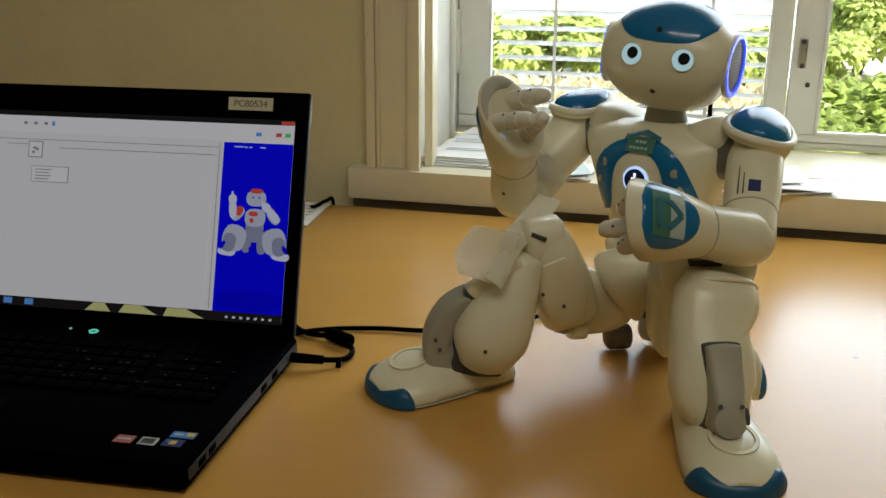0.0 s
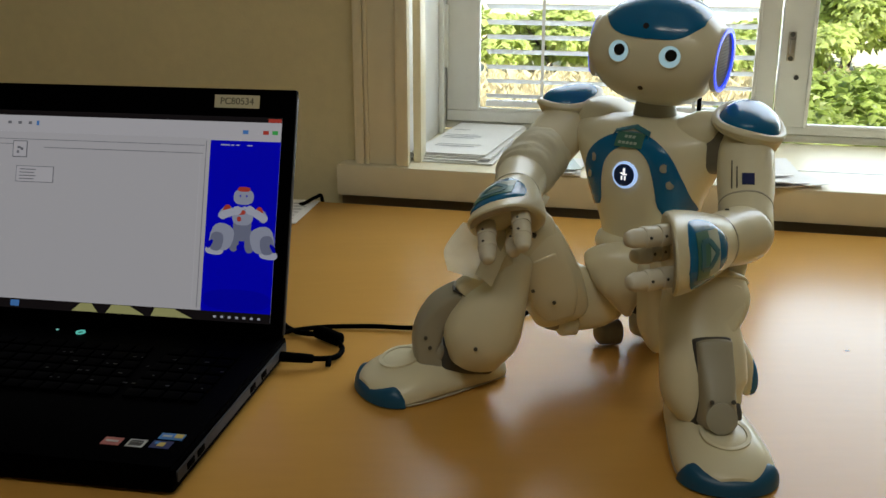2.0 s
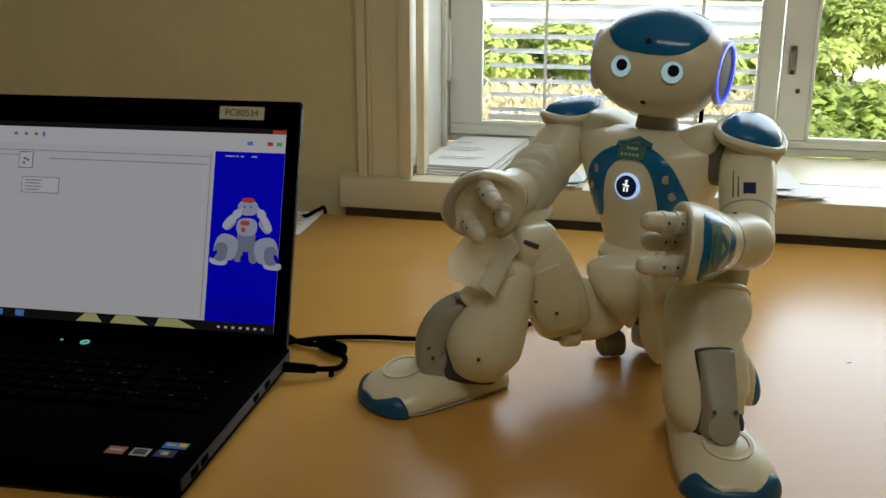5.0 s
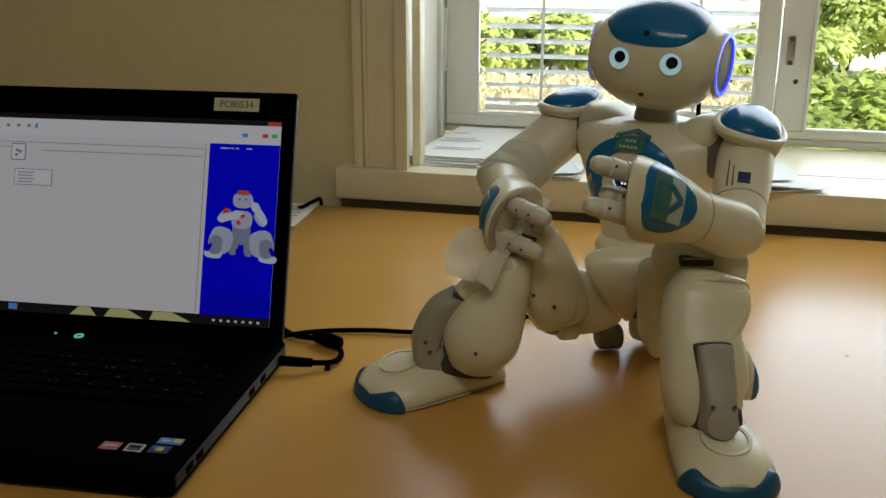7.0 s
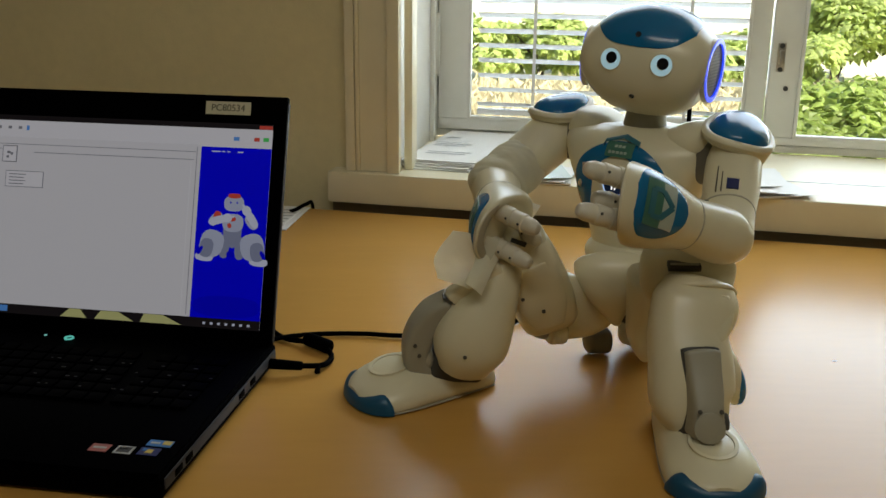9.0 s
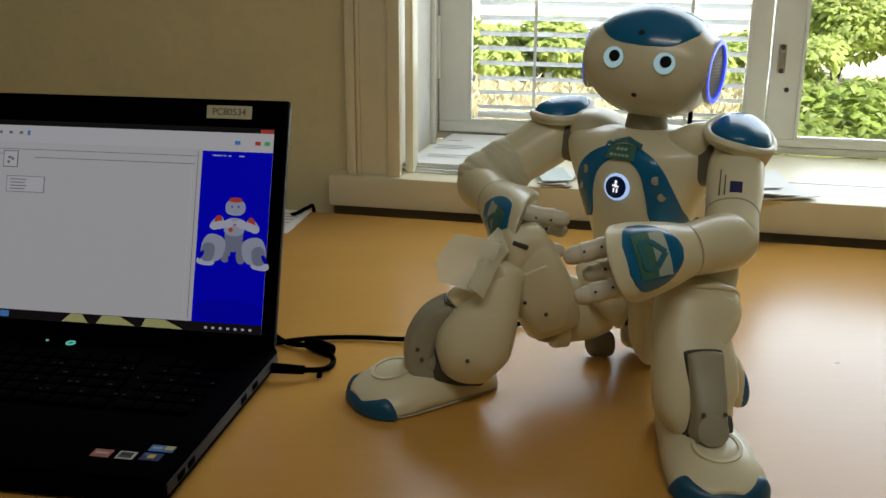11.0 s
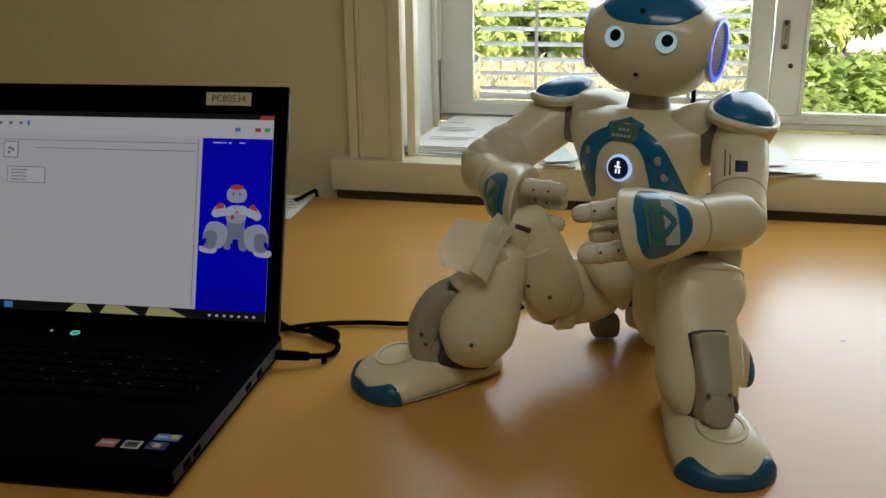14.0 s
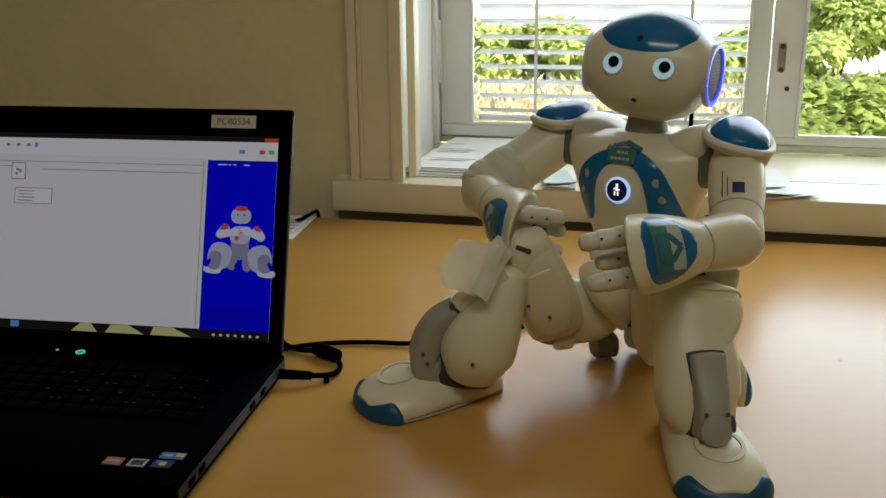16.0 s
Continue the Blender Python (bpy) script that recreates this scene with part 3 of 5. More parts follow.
for x in (-0.320, -0.308, -0.296):
    on_lid("tool_icon", x - 0.002, x + 0.002, 0.2215, 0.2245, 2, M_SCR_LINE)
on_lid("tool_icon", -0.2885, -0.2855, 0.2205, 0.2255, 2, M_SCR_SKY)
on_lid("task_bar", LX0, LX1, LZ0, 0.0335, 1, M_SCR_DARK)
for x, w, lean in ((-0.222, 0.012, 0.004), (-0.176, 0.019, -0.003), (-0.124, 0.020, -0.006)):
    y = 0.0004 - 2 * 0.00025
    raw("desktop_picture", [(x - w, y, 0.0243), (x + w + 0.006, y, 0.0243), (x + w * 0.55 + lean, y, 0.0331), (x - w * 0.5 + lean, y, 0.0331)], [(0, 1, 2, 3)], M_SCR_YELLOW, lid, smooth=False)
for x in (-0.345, -0.325, -0.300):
    on_lid("task_icon", x - 0.005, x + 0.005, 0.0255, 0.0320, 2, M_SCR_SKY)
for k in range(7):
    on_lid("tray_icon", -0.075 + 0.008 * k, -0.072 + 0.008 * k, 0.0268, 0.0292, 2, M_SCR_LIGHT)
# canvas with its box, wires and list
on_lid("canvas_line", LX0, -0.0960, 0.2050, 0.2056, 1, M_SCR_LINE)
on_lid("canvas_line", -0.278, -0.0975, 0.1966, 0.1973, 1, M_SCR_LINE)
on_lid("canvas_line", -0.340, -0.312, 0.1995, 0.2001, 1, M_SCR_LINE)
on_lid("canvas_edge", -0.1005, -0.0998, 0.036, 0.205, 1, M_SCR_BAR)
on_lid("canvas_edge", -0.0945, -0.0938, 0.036, 0.210, 1, M_SCR_LINE)
on_lid("node_box", -0.3145, -0.2975, 0.1855, 0.2035, 2, M_SCR_LINE)
on_lid("node_face", -0.3135, -0.2985, 0.1865, 0.2025, 3, M_SCR_BAR)
blobs_on_lid("node_icon", [(-0.307, 0.196, 0.0022, 0.0014, 0), (-0.3035, 0.1945, 0.0016, 0.0016, 0), (-0.308, 0.1912, 0.0016, 0.0016, 0)], 4, M_SCR_LINE)
on_lid("list_box", -0.3090, -0.2650, 0.1590, 0.1765, 2, M_SCR_LINE)
on_lid("list_face", -0.3082, -0.2658, 0.1597, 0.1758, 3, M_SCR_BAR)
for k in range(4):
    on_lid("list_line", -0.3045, -0.2855 - 0.002 * (k % 2), 0.1722 - 0.0034 * k, 0.1732 - 0.0034 * k, 4, M_SCR_LINE)
# blue view with the small figure
on_lid("view_title", -0.0900, LX1, 0.2112, 0.2140, 1.5, M_SCR_BAR)
on_lid("blue_view", -0.0895, LX1, 0.0335, 0.2112, 2, M_SCR_BLUE)
blobs_on_lid("view_ground", [(-0.051, 0.046, 0.037, 0.011, 0)], 3, M_SCR_DEEP)
for k, w in enumerate((0.010, 0.003, 0.003, 0.006)):
    on_lid("view_text", -0.078 + 0.0115 * k - (0.006 if k > 1 else 0), -0.078 + 0.0115 * k - (0.006 if k > 1 else 0) + w, 0.2060, 0.2072, 3, M_SCR_LIGHT)
FX = -0.0495
blobs_on_lid("view_figure_foot", [(FX - 0.029, 0.0965, 0.010, 0.0045, -4), (FX + 0.030, 0.0940, 0.010, 0.0045, -4)], 3, M_SCR_LIGHT)
blobs_on_lid("view_figure_body", [(FX, 0.1240, 0.0100, 0.0170, 0), (FX - 0.008, 0.1080, 0.0055, 0.0120, 0), (FX + 0.009, 0.1070, 0.0055, 0.0120, 0)], 3.3, M_SCR_GREY)
blobs_on_lid("view_figure_leg", [(FX - 0.0215, 0.1110, 0.0130, 0.0140, -14), (FX + 0.0225, 0.1090, 0.0130, 0.0140, 14)], 4, M_SCR_FIG)
blobs_on_lid("view_figure_shin", [(FX - 0.0270, 0.1060, 0.0075, 0.0100, -10), (FX + 0.0280, 0.1040, 0.0075, 0.0100, 10)], 4.4, M_SCR_GREY)
blobs_on_lid("view_figure_chest", [(FX, 0.1330, 0.0115, 0.0095, 0)], 4.2, M_SCR_FIG)
blobs_on_lid("view_figure_head", [(FX, 0.1530, 0.0110, 0.0082, 0)], 5, M_SCR_FIG)
blobs_on_lid("view_figure_arm", [(FX - 0.0190, 0.1365, 0.0085, 0.0052, 48), (FX + 0.0200, 0.1345, 0.0085, 0.0052, -48)], 5, M_SCR_FIG)
blobs_on_lid("view_figure_red", [(FX, 0.1610, 0.0070, 0.0026, 0), (FX - 0.0175, 0.1395, 0.0038, 0.0052, -20), (FX + 0.0185, 0.1385, 0.0034, 0.0050, 22),
                                 (FX - 0.002, 0.1370, 0.0052, 0.0026, 0), (FX - 0.0035, 0.1300, 0.0022, 0.0026, 20)], 6, M_SCR_RED)
blobs_on_lid("view_figure_dark", [(FX - 0.0035, 0.1540, 0.0008, 0.0011, 0), (FX + 0.0035, 0.1540, 0.0008, 0.0011, 0), (FX - 0.0335, 0.1030, 0.0020, 0.0050, -30),
                                  (FX + 0.0345, 0.1010, 0.0020, 0.0050, 30), (FX - 0.0005, 0.1005, 0.0040, 0.0030, 0)], 7, M_SCR_DEEP)


def figure_forearm(x, z, layer):
    """Forearm and hand of the picture's figure, turning about its elbow."""
    vs, fs = [], []
    for k, (c, a, b) in enumerate(((0.0080, 0.0105, 0.0042), (0.0185, 0.0052, 0.0046), (0.0235, 0.0034, 0.0013))):
        fs.append(tuple(range(len(vs), len(vs) + 14)))
        vs += ring((c, -0.00002 * k, 0), (1, 0, 0), (0, 0, 1), a, b, 14, 2.4)
    return raw("view_figure_forearm", vs, fs, M_SCR_LIGHT, lid, smooth=False), Vector((x, 0.0004 - layer * 0.00025, z))


FIGURE_ARMS = [figure_forearm(FX - 0.0240, 0.1330, 8.0), figure_forearm(FX + 0.0250, 0.1310, 8.3)]
# inventory label
on_lid("inventory_label", -0.088, -0.039, 0.2455, 0.2590, 1, M_LABEL, "beige inventory label with printed letters")
txt = bpy.data.curves.new("label_text", 'FONT')
txt.body, txt.size, txt.align_x, txt.align_y, txt.extrude = "PC80534", 0.0100, 'CENTER', 'CENTER', 0.0002
label_text = new("label_text", txt)
txt.materials.append(M_INK)
label_text.parent = lid
label_text.matrix_basis = pose(-0.0635, -0.0003, 0.2522, 90, 0, 0)

# ---- cables on the table ----
tagged(tube("network_cable", [(-0.170, 0.975, 0.012), (-0.150, 1.000, 0.008), (-0.1146, 1.020, 0.004), (-0.0634, 1.021, 0.004), (-0.0187, 1.0156, 0.004), (0.06, 1.02, 0.004),
                                      (0.15, 1.10, 0.004), (0.24, 1.20, 0.004)], 0.0028, M_BLACK), "thin black cable that runs along the table behind the robot", "cable")
power = thing("power_cable", Matrix(), "looped black laptop power cable with a thick ferrite sleeve", "cable")
tube("cord", [(-0.120, 0.9185, 0.010), (-0.099, 0.9305, 0.006), (-0.093, 0.955, 0.005), (-0.104, 0.978, 0.0075), (-0.120, 0.992, 0.006), (-0.152, 1.010, 0.004), (-0.175, 1.06, 0.004), (-0.22, 1.25, 0.004)],
     0.0030, M_BLACK, power)
pod("plug", [(-0.160, 0.919, 0.013, 0.004, 0.004), (-0.150, 0.918, 0.0125, 0.0052, 0.0052), (-0.120, 0.9175, 0.0105, 0.0045, 0.0045)], (0, 0, 1), M_BLACK, power, n=14)
pod("ferrite_sleeve", [(-0.098, 0.9725, 0.0085, 0.0075, 0.0075), (-0.122, 0.995, 0.0085, 0.0075, 0.0075)], (0, 0, 1), M_BLACK, power, n=16)
pod("cable_tie", [(-0.104, 0.926, 0.008, 0.003, 0.002), (-0.104, 0.915, 0.004, 0.003, 0.002)], (1, 0, 0), M_BLACK, power, n=8)
tagged(tube("monitor_cord", [(-0.215, 1.56, 0.004), (-0.205, 1.545, 0.010), (-0.190, 1.575, 0.012), (-0.184, 1.605, 0.004), (-0.183, 1.62, -0.05)], 0.0030, M_BLACK),
                   "black cord that drops behind the table's far edge", "cable")


# ---- papers ----
def sheet(name, corners, z, thick, mat, parent=None, bend=0.0):
    """A sheet with a slight curl, by its four corners."""
    a, b, c, d = [Vector((p[0], p[1], 0)) for p in corners]
    vs, n = [], 8
    for top in (1, 0):
        for i in range(n + 1):
            for j in range(n + 1):
                p = (a * (1 - i / n) + b * i / n) * (1 - j / n) + (d * (1 - i / n) + c * i / n) * j / n
                vs.append(p + Vector((0, 0, z + (thick if top else 0) + bend * ((i / n) ** 2 + 0.5 * (1 - j / n) ** 3))))
    k = (n + 1) ** 2
    fs = []
    for i in range(n):
        for j in range(n):
            q = i * (n + 1) + j
            fs += [(q, q + 1, q + n + 2, q + n + 1), (k + q, k + q + n + 1, k + q + n + 2, k + q + 1)]
    rim = [i * (n + 1) for i in range(n + 1)] + [n * (n + 1) + j for j in range(1, n + 1)] + [i * (n + 1) + n for i in range(n - 1, -1, -1)] + [j for j in range(n - 1, 0, -1)]
    for p, q in zip(rim, rim[1:] + rim[:1]):
        fs.append((p, q, k + q, k + p))
    return raw(name, vs, fs, mat, parent, smooth=False)


def on_sill(u, off):
    p = wp(u, off, 0)
    return p.x, p.y


rng = random.Random(8)
stack = thing("paper_stack", Matrix(), "stack of printed white papers and envelopes on the sill", "papers")
z = 0.0602
for k, (th, du, do, turn) in enumerate(((0.0020, 0.010, -0.012, 2), (0.0020, -0.004, -0.006, -3), (0.0026, 0.006, 0.000, 1), (0.0014, -0.002, 0.004, -2), (0.0012, 0.0, 0.006, 0))):
    cs = []
    for u, o in ((-0.065, -0.15), (0.065, -0.15), (0.065, 0.15), (-0.065, 0.15)):
        c, s = math.cos(radians(turn - 4)), math.sin(radians(turn - 4))
        cs.append(on_sill(0.208 + du + u * c - o * s, 0.232 + do + u * s + o * c))
    sheet("sheet", cs, z, th, M_PAPER, stack, 0.0008)
    z += th + 0.0010
z += 0.0008
for k, (u, o, w) in enumerate(((0.175, 0.30, 0.03), (0.185, 0.25, 0.06), (0.19, 0.235, 0.07), (0.185, 0.22, 0.06), (0.20, 0.16, 0.08), (0.195, 0.145, 0.07))):
    sheet("print_line", [on_sill(u - w / 2, o), on_sill(u + w / 2, o), on_sill(u + w / 2, o + 0.004), on_sill(u - w / 2, o + 0.004)], z + 0.0004, 0.0002, M_PRINT, stack)
leaf = thing("loose_papers", Matrix(), "fanned loose white papers hanging over the sill's edge", "papers")
for k, (u, o, turn, w, l) in enumerate(((0.716, 0.115, 14, 0.105, 0.20), (0.722, 0.098, 24, 0.10, 0.18), (0.708, 0.105, 5, 0.11, 0.19), (0.700, 0.085, -6, 0.10, 0.16), (0.694, 0.110, 9, 0.085, 0.17))):
    c, s = math.cos(radians(turn)), math.sin(radians(turn))
    cs = [on_sill(u + a * w / 2 * c - b * l / 2 * s, o + a * w / 2 * s + b * l / 2 * c) for a, b in ((-1, -1), (1, -1), (1, 1), (-1, 1))]
    sheet("sheet", cs, 0.0602 + 0.0035 * k, 0.0006, M_PAPER, leaf, 0.002)
bits = thing("leaflets", Matrix(), "small pile of white leaflets on the sill", "papers")
for k, (u, o, turn, w, l) in enumerate(((0.398, 0.085, 5, 0.05, 0.13), (0.405, 0.075, -9, 0.045, 0.12), (0.392, 0.07, 16, 0.05, 0.10))):
    c, s = math.cos(radians(turn)), math.sin(radians(turn))
    cs = [on_sill(u + a * w / 2 * c - b * l / 2 * s, o + a * w / 2 * s + b * l / 2 * c) for a, b in ((-1, -1), (1, -1), (1, 1), (-1, 1))]
    sheet("leaflet", cs, 0.0602 + 0.0045 * k, 0.0016, M_PAPER if k < 2 else M_PALEST, bits, 0.001)
note = thing("table_papers", Matrix(), "white papers on the table beside the laptop", "papers")
sheet("sheet", [(-0.330, 1.452), (-0.208, 1.452), (-0.186, 1.590), (-0.320, 1.620)], 0.0002, 0.0015, M_PAPER, note, 0.001)
sheet("sheet", [(-0.340, 1.462), (-0.214, 1.470), (-0.194, 1.582), (-0.330, 1.612)], 0.0034, 0.0012, M_PAPER, note, 0.0006)
for k in range(5):
    sheet("print_line", [(-0.25 + 0.004 * k, 1.485 + 0.018 * k), (-0.215 + 0.004 * k, 1.483 + 0.018 * k), (-0.2145 + 0.004 * k, 1.487 + 0.018 * k), (-0.2495 + 0.004 * k, 1.489 + 0.018 * k)],
          0.0062, 0.0002, M_PRINT, note)
disc("table_chip", (0.443, 0.956, 0.0), (0, 0, 1), 0.0014, 0.0003, M_PAPER, None, n=8, rx=0.0026)
tagged(bpy.data.objects["table_chip"], "tiny white fleck of paper on the table", "paper fleck")


# ---- the robot ----
ROBOT = pose(0.222, 0.958, 0, 0, 0, 226)
RINV = ROBOT.inverted()
robot = thing("toy_robot", ROBOT, "cream and blue humanoid toy robot seated on the table", "robot")
FWD, LEFT, UP = Vector((1, 0, 0)), Vector((0, 1, 0)), Vector((0, 0, 1))
SHOULDER = {1: Vector((0, 0.098, 0.238)), -1: Vector((0, -0.098, 0.238))}


def local(rows):
    """Rows whose first three numbers are a place in the room, taken into the robot's space."""
    return [(*(RINV @ Vector(r[:3])), *r[3:]) for r in rows]


def local_dir(v):
    return RINV.to_3x3() @ Vector(v)


SIDE = local_dir((1, 0.1, 0))

# torso: z, half width, half depth, forward shift
TORSO = [(0.112, 0.040, 0.036, 0.000), (0.130, 0.044, 0.040, 0.001), (0.155, 0.050, 0.044, 0.002), (0.180, 0.059, 0.049, 0.003), (0.205, 0.070, 0.052, 0.003),
         (0.222, 0.078, 0.051, 0.002), (0.236, 0.081, 0.047, 0.000), (0.246, 0.073, 0.039, -0.002), (0.2525, 0.046, 0.027, -0.003)]
TORSO_FINE = smooth_path(TORSO, 5)
vs, fs = skin([ring((r[3], 0, r[0]), FWD, LEFT, r[2], r[1], 40, 2.25) for r in TORSO_FINE])
torso = raw("torso", vs, fs, M_WHITE, robot)


def chest(y, z, lift=0.0):
    """A point on the front of the torso."""
    zs = [r[0] for r in TORSO_FINE]
    w, d, s = [float(np.interp(z, zs, [r[k] for r in TORSO_FINE])) for k in (1, 2, 3)]
    x = d * max(0.0, 1 - min(1, abs(y) / w) ** 2.25) ** (1 / 2.25)
    nrm = Vector((max(x, 0.004) / d ** 2, y / w ** 2, 0)).normalized()
    return Vector((s + x, y, z)) + nrm * lift


def patch(name, grid, mat, parent, thick=0.002, label=""):
    """A curved plate from rows of (outer point, inner point)."""
    nu, nv = len(grid), len(grid[0])
    vs = [p for row in grid for p, q in row] + [q for row in grid for p, q in row]
    k = nu * nv
    fs = []
    for i in range(nu - 1):
        for j in range(nv - 1):
            a, b, c, d = i * nv + j, i * nv + j + 1, (i + 1) * nv + j + 1, (i + 1) * nv + j
            fs += [(a, b, c, d), (k + a, k + d, k + c, k + b)]
    rim = [i * nv for i in range(nu)] + [(nu - 1) * nv + j for j in range(1, nv)] + [i * nv + nv - 1 for i in range(nu - 2, -1, -1)] + [j for j in range(nv - 2, 0, -1)]
    fs += [(a, b, k + b, k + a) for a, b in zip(rim, rim[1:] + rim[:1])]
    return raw(name, vs, fs, mat, parent, label)


TWIST = pose(0, 0, 0, 0, 0, 5)
torso.matrix_basis = TWIST
# horseshoe breast plate: angle round the button, inner and outer reach (y, z)
BUTTON = Vector((0, 0, 0.2015))
grid = []
for k in range(41):
    s = k / 40
    a = radians(-28 + 236 * s)
    side_l = abs(2 * s - 1)
    inner = (math.cos(a) * 0.026, math.sin(a) * 0.027)
    outer = (math.cos(a) * (0.051 - 0.004 * (1 - side_l)), math.sin(a) * (0.040 if a > 0 and a < math.pi else 0.052))
    if side_l > 0.62:
        drop = (side_l - 0.62) / 0.38
        inner = (inner[0] + math.copysign(0.006 * drop, inner[0]), inner[1] - 0.022 * drop)
        outer = (outer[0] + math.copysign(0.009 * drop, outer[0]), outer[1] - 0.020 * drop)
    if side_l > 0.9:
        k2 = 0.38 * ((side_l - 0.9) / 0.1) ** 2
        mid = ((inner[0] + outer[0]) / 2, (inner[1] + outer[1]) / 2)
        inner, outer = [(p[0] + (mid[0] - p[0]) * k2, p[1] + (mid[1] - p[1]) * k2) for p in (inner, outer)]
    row = []
    for j in range(7):
        f = j / 6
        y, z = inner[0] * (1 - f) + outer[0] * f, BUTTON.z + inner[1] * (1 - f) + outer[1] * f
        edge = 0.0022 - 0.0012 * abs(2 * f - 1) ** 4
        row.append((chest(y, z, edge), chest(y, z, -0.002)))
    grid.append(row)
breast = patch("breast_plate", grid, M_BLUE, robot, label="glossy blue breast plate")
breast.matrix_basis = TWIST
for y, z in ((-0.036, 0.214), (0.037, 0.212), (0.042, 0.196), (-0.042, 0.196)):
    p = chest(y, z, 0.0016)
    disc("sensor_window", p, p - Vector((0, 0, z)), 0.0042, 0.0012, M_GREY, breast, n=16)
p = chest(0, BUTTON.z)
n0 = Vector((1, 0, 0.08))
button = disc("chest_button", p - n0 * 0.001, n0, 0.0130, 0.0032, M_RINGLIGHT, robot, label="round chest button with a lit ring")
button.matrix_basis = TWIST
disc("button_face", p + n0 * 0.0023, n0, 0.0106, 0.0012, M_NAVY, button)
icon = [(0.0004, 0.0056, 0.0012, 0.0013), (0.0002, 0.0020, 0.0011, 0.0019), (-0.0022, 0.0018, 0.0011, 0.0007), (0.0024, 0.0012, 0.0011, 0.0007), (-0.0017, -0.0030, 0.0008, 0.0024), (0.0017, -0.0030, 0.0008, 0.0024)]
for y, z, a, b in icon:
    box("button_icon", p + Vector((0.0037, y, z)), (0.0004, a * 2, b * 2), M_ICON, button, bev=0.0)
# stuck-on emblem above the button: pale roof shape, green tab with two lines
grid = [[(chest(-0.014 + 0.028 * i / 6, 0.2280 + 0.013 * j / 3, 0.0032), chest(-0.014 + 0.028 * i / 6, 0.2280 + 0.013 * j / 3, 0.001)) for j in range(4)] for i in range(7)]
emblem = patch("chest_sticker", grid, M_GREEN, robot, label="green sticker with two unreadable lines")
emblem.matrix_basis = TWIST
for z, w in ((0.2365, 0.006), (0.2310, 0.011)):
    for i in range(int(w / 0.002)):
        y = -w + 0.004 * i + 0.002
        grid = [[(chest(y + d * 0.0014, z + 0.0022 * j, 0.0037), chest(y + d * 0.0014, z + 0.0022 * j, 0.003)) for j in range(2)] for d in (-1, 1)]
        patch("print_bar", grid, M_PALEST, emblem)
for s in (-1, 1):
    for y0, z0, y1, z1 in ((0.0, 0.2478, 0.0175, 0.2428), (0.0175, 0.2428, 0.0180, 0.2395)):
        grid = [[(chest(s * (y0 + (y1 - y0) * i / 5), z0 + (z1 - z0) * i / 5 - 0.0032 * j, 0.0034), chest(s * (y0 + (y1 - y0) * i / 5), z0 + (z1 - z0) * i / 5 - 0.0032 * j, 0.001)) for j in range(2)] for i in range(6)]
        patch("sticker_roof", grid, M_TEALST, emblem)

# pelvis and seat
pod("waist", [(0, 0, 0.100, 0.036, 0.034), (0, 0, 0.116, 0.040, 0.037)], LEFT, M_WHITE, robot, p=2.2)
pod("pelvis", [(0.004, 0, 0.072, 0.014, 0.014), (0.004, 0, 0.088, 0.026, 0.026), (0.004, 0, 0.106, 0.038, 0.036), (0.004, 0, 0.121, 0.043, 0.040)], LEFT, M_WHITE, robot, ends=False, p=2.4)
pod("pelvis_rim", [(0.004, 0, 0.1190, 0.0475, 0.0450), (0.004, 0, 0.1240, 0.0485, 0.0460)], LEFT, M_WHITE, robot, p=2.4)
pod("crotch_shield", local([(0.1965, 0.909, 0.0620, 0.0045, 0.005), (0.1930, 0.906, 0.0740, 0.0125, 0.008), (0.1885, 0.903, 0.0950, 0.0255, 0.014), (0.1865, 0.910, 0.1140, 0.0335, 0.018), (0.1865, 0.917, 0.1215, 0.0345, 0.018)]), local_dir((0.85, -0.2, 0)), M_WHITE, robot, p=2.3)
pod("hip_block", [(-0.012, -0.034, 0.062, 0.024, 0.022), (-0.012, 0.034, 0.062, 0.024, 0.022)], UP, M_DGREY, robot, p=2.6)
pod("seat_shell", [(-0.034, -0.020, 0.024, 0.020, 0.022), (-0.034, 0.020, 0.024, 0.020, 0.022)], UP, M_WHITE, robot, p=2.4)
pod("seat_foot", local([(0.182, 0.974, 0.0150, 0.0130, 0.0130), (0.200, 0.978, 0.0155, 0.0145, 0.0145)]), UP, M_JOINT, robot, p=2.4)

# legs
# right leg
pod("right_thigh", local([(0.1000, 0.884, 0.152, 0.021, 0.024), (0.1080, 0.886, 0.132, 0.025, 0.027), (0.1170, 0.896, 0.100, 0.031, 0.029), (0.1270, 0.908, 0.074, 0.029, 0.027)]), SIDE, M_WHITE, robot, p=3.4)
pod("right_thigh_front", local([(0.1050, 0.8640, 0.136, 0.014, 0.006), (0.1120, 0.8680, 0.118, 0.022, 0.007), (0.1180, 0.8740, 0.092, 0.023, 0.008), (0.1240, 0.8820, 0.072, 0.016, 0.008)]), SIDE, M_WHITE, robot, p=3.2)
pod("right_knee_cap", local([(0.0830, 0.876, 0.150, 0.022, 0.020), (0.1090, 0.882, 0.154, 0.021, 0.020)]), UP, M_WHITE, robot, p=2.6)
pod("right_shin", local([(0.0800, 0.868, 0.134, 0.017, 0.020), (0.0680, 0.863, 0.107, 0.0255, 0.026), (0.0565, 0.859, 0.083, 0.0335, 0.031), (0.0475, 0.858, 0.060, 0.0360, 0.033), (0.0430, 0.861, 0.040, 0.0270, 0.026)]),
    SIDE, M_WHITE, robot, p=2.2)
